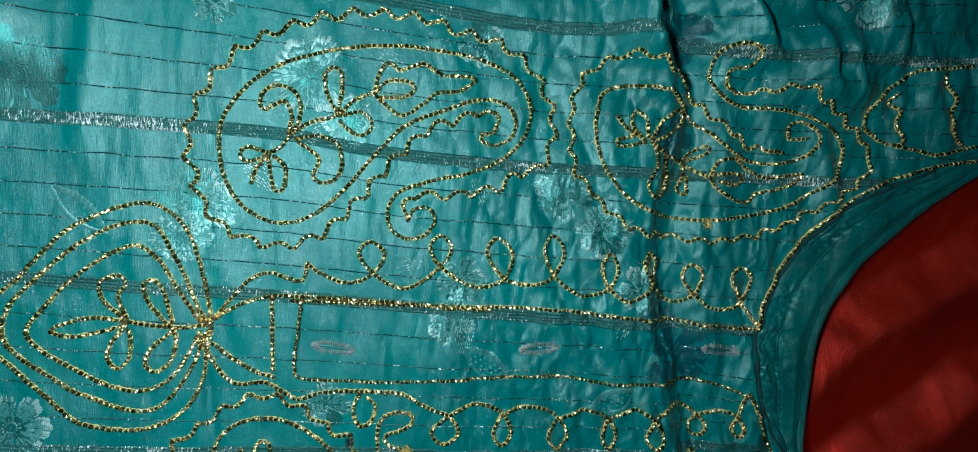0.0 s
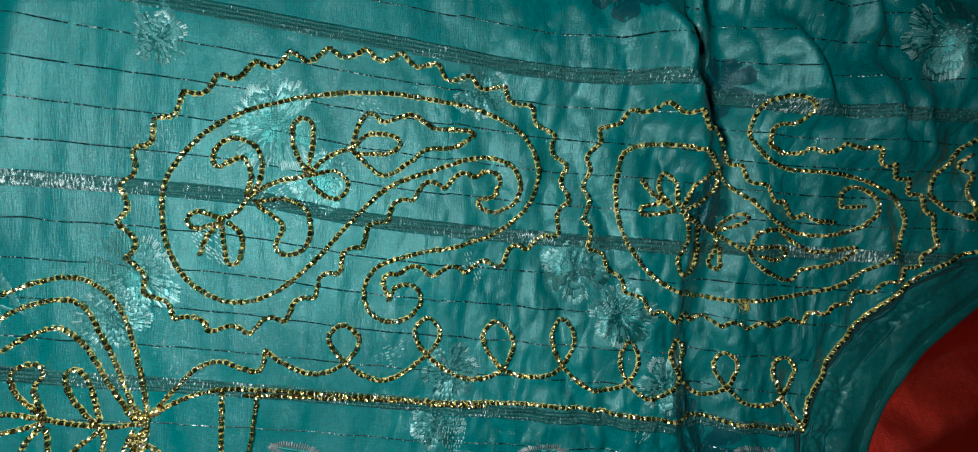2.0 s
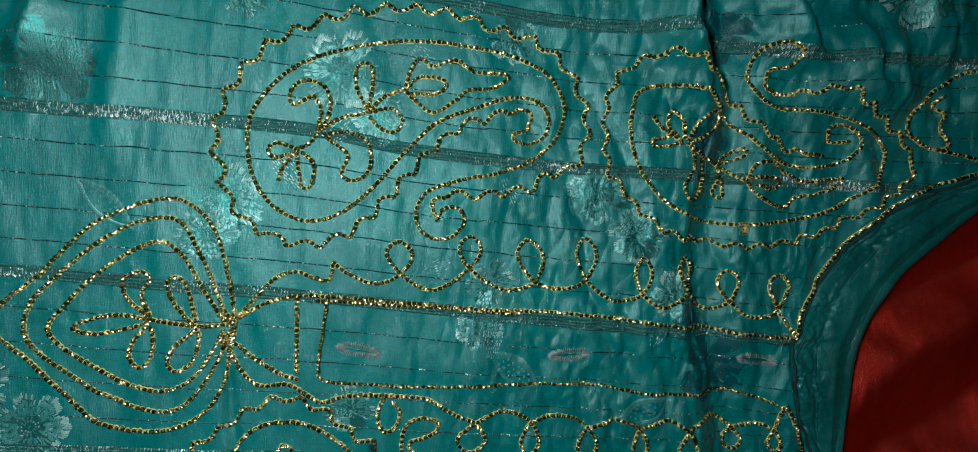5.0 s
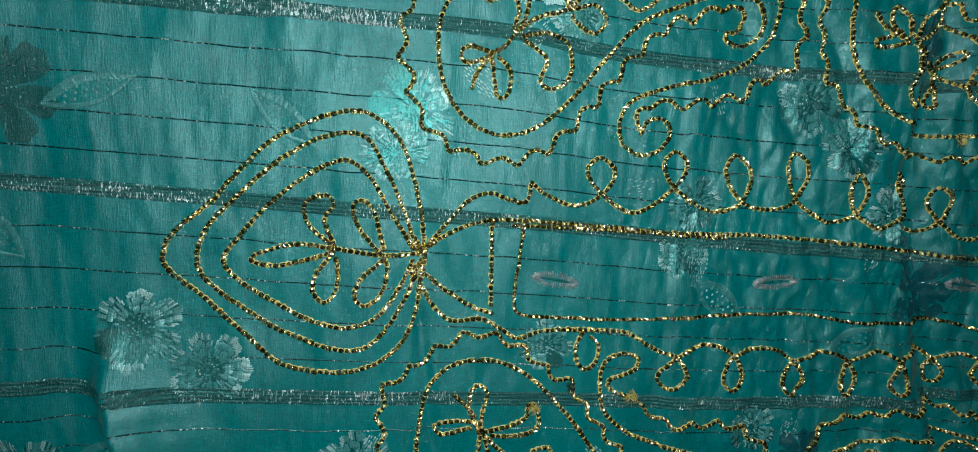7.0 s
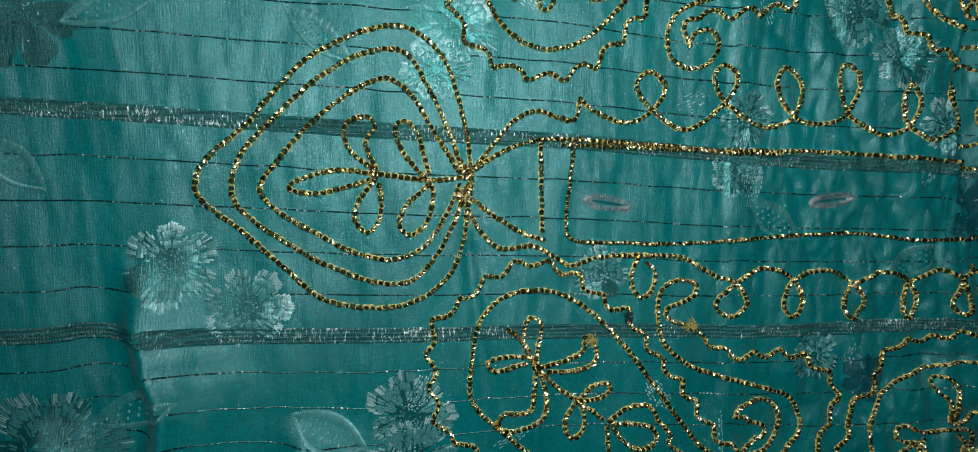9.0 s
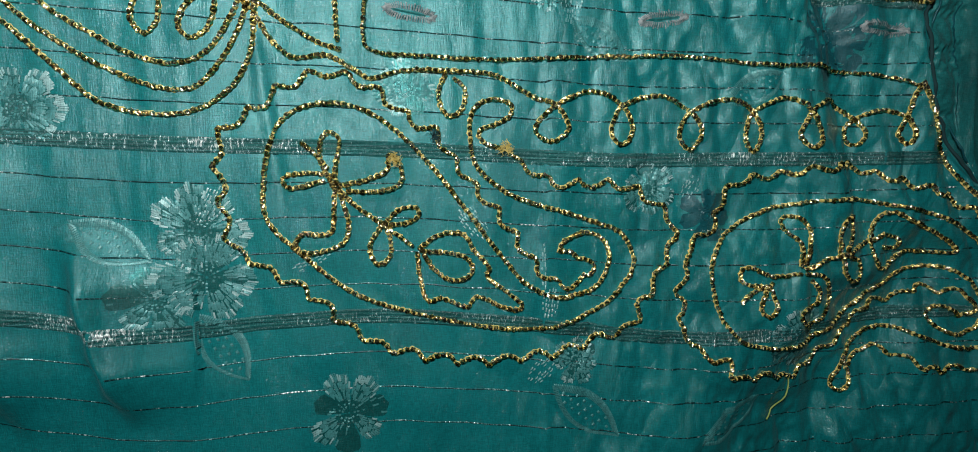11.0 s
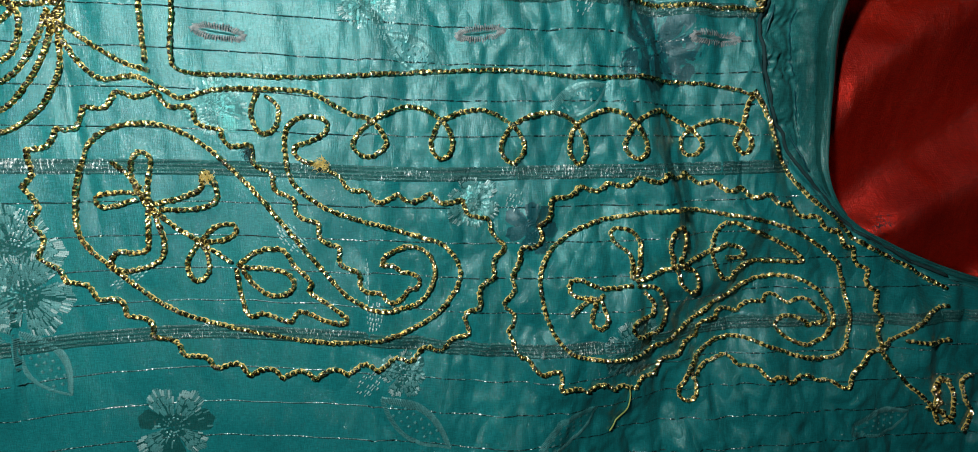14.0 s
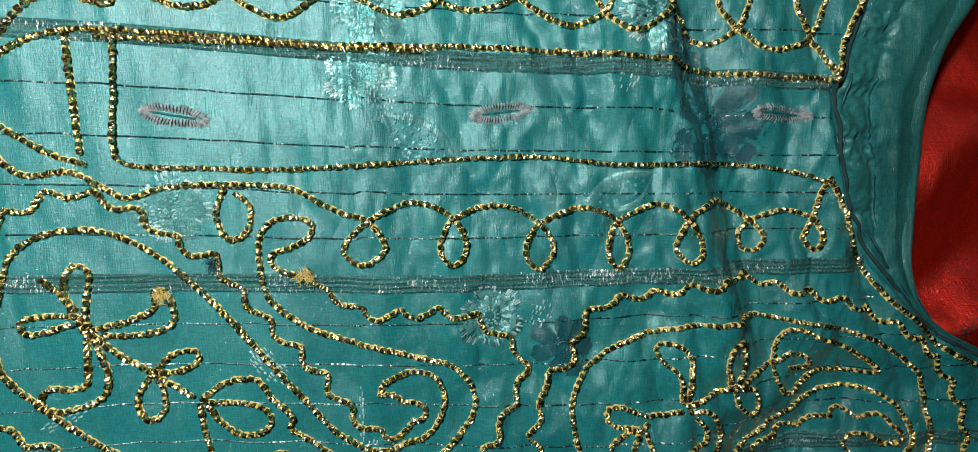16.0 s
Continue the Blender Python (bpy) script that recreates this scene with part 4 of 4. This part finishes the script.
cord("outline", [(143.1, -135.9), (149.1, -143.3), (158.5, -152), (169.8, -161.4)], corner)
cord("outline", [(168.4, -147.3), (161.5, -149.1), (164.9, -154.4), (161.1, -156.3), (167.8, -157.7)], corner)
cord("outline", [(150.3, -132.2), (161.2, -133.7), (167, -133.5)], corner)
cord("petal", [(163.2, -151.8), (164.3, -147.6), (167.6, -147.0), (169.8, -152.2), (169.5, -158.5), (166.7, -162.1), (164.2, -159.0), (163.2, -152.2)], corner)
cord("petal", [(175.0, -145.5), (172.8, -148.0), (174.0, -154.3), (176.8, -158.1), (175.5, -162.8), (173.8, -165.6)], corner)


def loops(row):
    """A running line with teardrop loops: (x, y) is passed, (x, y, tip x, tip y, width) is looped."""
    out = []
    for x, y, *loop in row:
        out.append((x, y))
        if loop:
            u, v, wide = loop
            mx, my = 0.38 * x + 0.62 * u, 0.38 * y + 0.62 * v
            out += [(mx + wide / 2, my), (u, v), (mx - wide / 2, my), (x + 0.3, y)]
    return out


border = cord("loop_border", loops([(-61.9, -10.6), (-57.5, -13.9), (-48.6, -16.8), (-41.1, -13.5, -42.1, -3.0, 8.2), (-30.4, -18.4), (-19.2, -10.8, -19.2, -0.3, 7.1), (-7.5, -17.3), (2.6, -14.3, -0.3, -0.5, 9.0), (11.8, -16.2), (20.0, -12.8, 19.1, 1.0, 6.9), (29.8, -19.2), (39.6, -16.7, 38.9, -4.2, 5.7), (47.0, -20.8), (55.2, -14.8, 54.3, -3.7, 6.3), (65.9, -21.9), (73.4, -19.0, 71.9, -7.7, 6.8), (81.8, -23.9), (91.4, -21.0, 90.9, -8.3, 7.8), (98.2, -30)]), tunic, "running gold cord border with upright loops")
cord("wave", [(-91.5, -30.2), (-86.9, -25.1), (-82.3, -19.3), (-77.7, -15.2), (-72.9, -14.1), (-68.1, -15.6), (-63.1, -16.1), (-61.9, -10.6)], border)
border = cord("loop_border", loops([(-91.8, -40.2), (-88.9, -45.5), (-83.3, -50.5), (-75.0, -49.9), (-69.9, -52.2), (-64.0, -55.6), (-58.5, -54.3), (-53.0, -53.3), (-38.0, -53.5), (-30.0, -54.6), (-20.5, -59.9), (-14.3, -62.0, -15.6, -72.0, 9.2), (-3.8, -58.2), (4.9, -62.0, 4.7, -72.8, 6.1), (15.7, -59.3), (24.7, -63.6, 24.7, -74.2, 6.8), (34.9, -60.2), (43.0, -63.6, 43.7, -74.9, 5.2), (51.9, -59.7), (59.3, -63.6, 60.1, -73.6, 6.7), (69.3, -59.6), (79.8, -64.8, 80.1, -72.8, 6.4), (87.2, -62.5), (94.0, -64.3, 95.4, -72.5, 4.0), (94.7, -58.6), (96.4, -54.7)]), tunic, "running gold cord border with hanging loops")
cord("ring", [(-44.4, -54.7), (-46.2, -59.2), (-44.9, -64), (-42.6, -65.2), (-39.8, -63.2), (-39, -58.3), (-42.1, -55.1)], border)
cord("neck_cord", [(98.8, -31), (98.9, -28.5), (100.3, -22), (104.3, -12.6), (108.4, -3.2), (113.9, 3.9), (123.2, 12.4), (137.6, 22.2), (152.6, 28.8), (168.2, 33.1), (183.6, 35.6)], tunic, "gold cord along the neckline")
cord("neck_cord", [(96.4, -54.7), (100.6, -61.3), (104.9, -70.2), (109.3, -77.5), (115.8, -85.9), (124.3, -92.5), (132.9, -99.7), (141.6, -104.3), (150.3, -108.5), (159.3, -113.6), (165.4, -116.8)], tunic, "gold cord along the neckline")
placket = cord("placket_border", [(-92.5, -31.2), (-83.2, -25), (-73.8, -21.8), (-64.2, -21.4), (-40.4, -22.6), (-19.9, -24), (12.3, -24.3), (46.3, -26.4), (63, -28.2), (80, -30), (98.8, -31)], tunic, "gold cord frame round the buttonhole placket")
cord("cross_cord", [(-72.4, -22.4), (-72.3, -33), (-71.8, -47.5)], placket)
cord("cross_cord", [(-90.4, -37.6), (-84.2, -42.3), (-77, -46.5), (-71.2, -48.6)], placket)

# the beads of the placket's two long cords, one by one
bead_mesh = bpy.data.meshes.new("bead")
bead_mesh.from_pydata([tuple(v) for v in BEAD_V * MM], [], BEAD_F)
bead_mesh.materials.append(GOLD)
bead_mesh.materials.append(YELLOW)
bead_mesh.polygons.foreach_set("material_index", [0] * 18 + [1] * 6)
for line in ([(-63.4, -22.2), (-64.3, -32.9), (-65.3, -44.4), (-62.4, -48.8), (-47.7, -49.7), (-29.2, -50.2), (2.7, -48.8), (24.9, -48.4), (43.4, -50.5), (67.2, -50.6), (84.5, -52.1), (96.1, -55.6)], [(-66.1, -22.9), (-48.4, -23.4), (-32.3, -23.9), (-15.6, -24.7), (-0.7, -25.1)]):
    for p, turn, size in bead_poses(line, random.Random(9)):
        bead = new("bead", bead_mesh)
        bead.parent = placket
        bead.matrix_basis = Matrix.LocRotScale(p * MM, turn.to_quaternion(), (size, size, size))


# ---- small things on the embroidery ----
def tassel(x, y, n, size, mat, label):
    """A tuft of loose thread ends."""
    r = random.Random(int(x * 7))
    verts, faces = [], []
    for i in range(n):
        ang, length = r.uniform(0, math.tau), size * r.uniform(0.5, 1.1)
        pts = []
        for q in range(5):
            t = q / 4
            a = ang + 0.9 * t * r.uniform(-1, 1)
            pts.append((x + math.cos(a) * length * t, y + math.sin(a) * length * t, height(x, y) + 0.7 + 0.9 * math.sin(t * 2.6)))
        for q, p in enumerate(pts):
            w = 0.13 * (1 - 0.6 * q / 4)
            base = len(verts)
            for k in range(3):
                verts.append(((p[0] + w * math.cos(k * 2.1)) * MM, (p[1] + w * math.sin(k * 2.1)) * MM, (p[2] + w * (k == 1)) * MM))
            if q:
                for k in range(3):
                    faces.append((base - 3 + k, base - 3 + (k + 1) % 3, base + (k + 1) % 3, base + k))
    return mesh_object("thread_tuft", verts, faces, [mat], tunic, label)


tassel(-28.4, -73.9, 46, 2.6, YELLOW, "tuft of frayed yellow thread")
tassel(-57.9, -76.6, 34, 2.2, YELLOW, "tuft of frayed yellow thread")
tassel(-47.5, -70.5, 30, 2.2, DARK, "small dark knot of thread")
tassel(141, -96, 14, 5.0, DARK, "frayed dark thread ends at the neck edge")
tassel(75, 7.5, 30, 2.6, YELLOW, "tuft of frayed yellow thread")
tube("loose_thread", [(60.5, -143), (61, -147), (59.5, -152), (56.5, -156), (54, -158)], 0.25, 0.6, GREEN, tunic, "loose lime-green thread end", 5)

# ---- the red cloth under the neck opening ----
def red_height(x, y):
    """Broad folds that run up to the right: a short fall that faces the lamp, then a long slope away from it."""
    v = y + 50 - 0.62 * (x - 130) + 5 * noise.noise((x / 34, y / 34, 3)) + 1.5 * noise.noise((x / 11, y / 11, 9))
    t = ((v + 5) / 59) % 1.0
    rise = smooth(0.34, 0.0, t) if t < 0.34 else 0.85 * (t - 0.34) / 0.66 + 0.15 * smooth(0.5, 1.0, t)
    return -18.5 + 12 * rise + 1.0 * noise.noise((x / 24, y / 18, 6)) + 0.4 * noise.noise((x / 8, y / 8, 1))


def red_cloth():
    xs, ys = np.arange(80, 345, 2.0), np.arange(-230, 190, 2.0)
    verts = []
    for y in ys:
        for x in xs:
            inside = min(smooth(-4, 6, edge_at(y) - x), 1.0)
            verts.append((x * MM, y * MM, min(red_height(x, y) - 9 * inside, -7 if x > edge_at(y) + 8 else -9) * MM))
    n = len(xs)
    faces = [(i * n + k, i * n + k + 1, i * n + n + k + 1, i * n + n + k) for i in range(len(ys) - 1) for k in range(n - 1)]
    ob = mesh_object("red_cloth", verts, faces, [RED], soft=True)
    return tagged(ob, "bright red satin cloth with soft folds under the tunic's neckline", "cloth")


red_cloth()
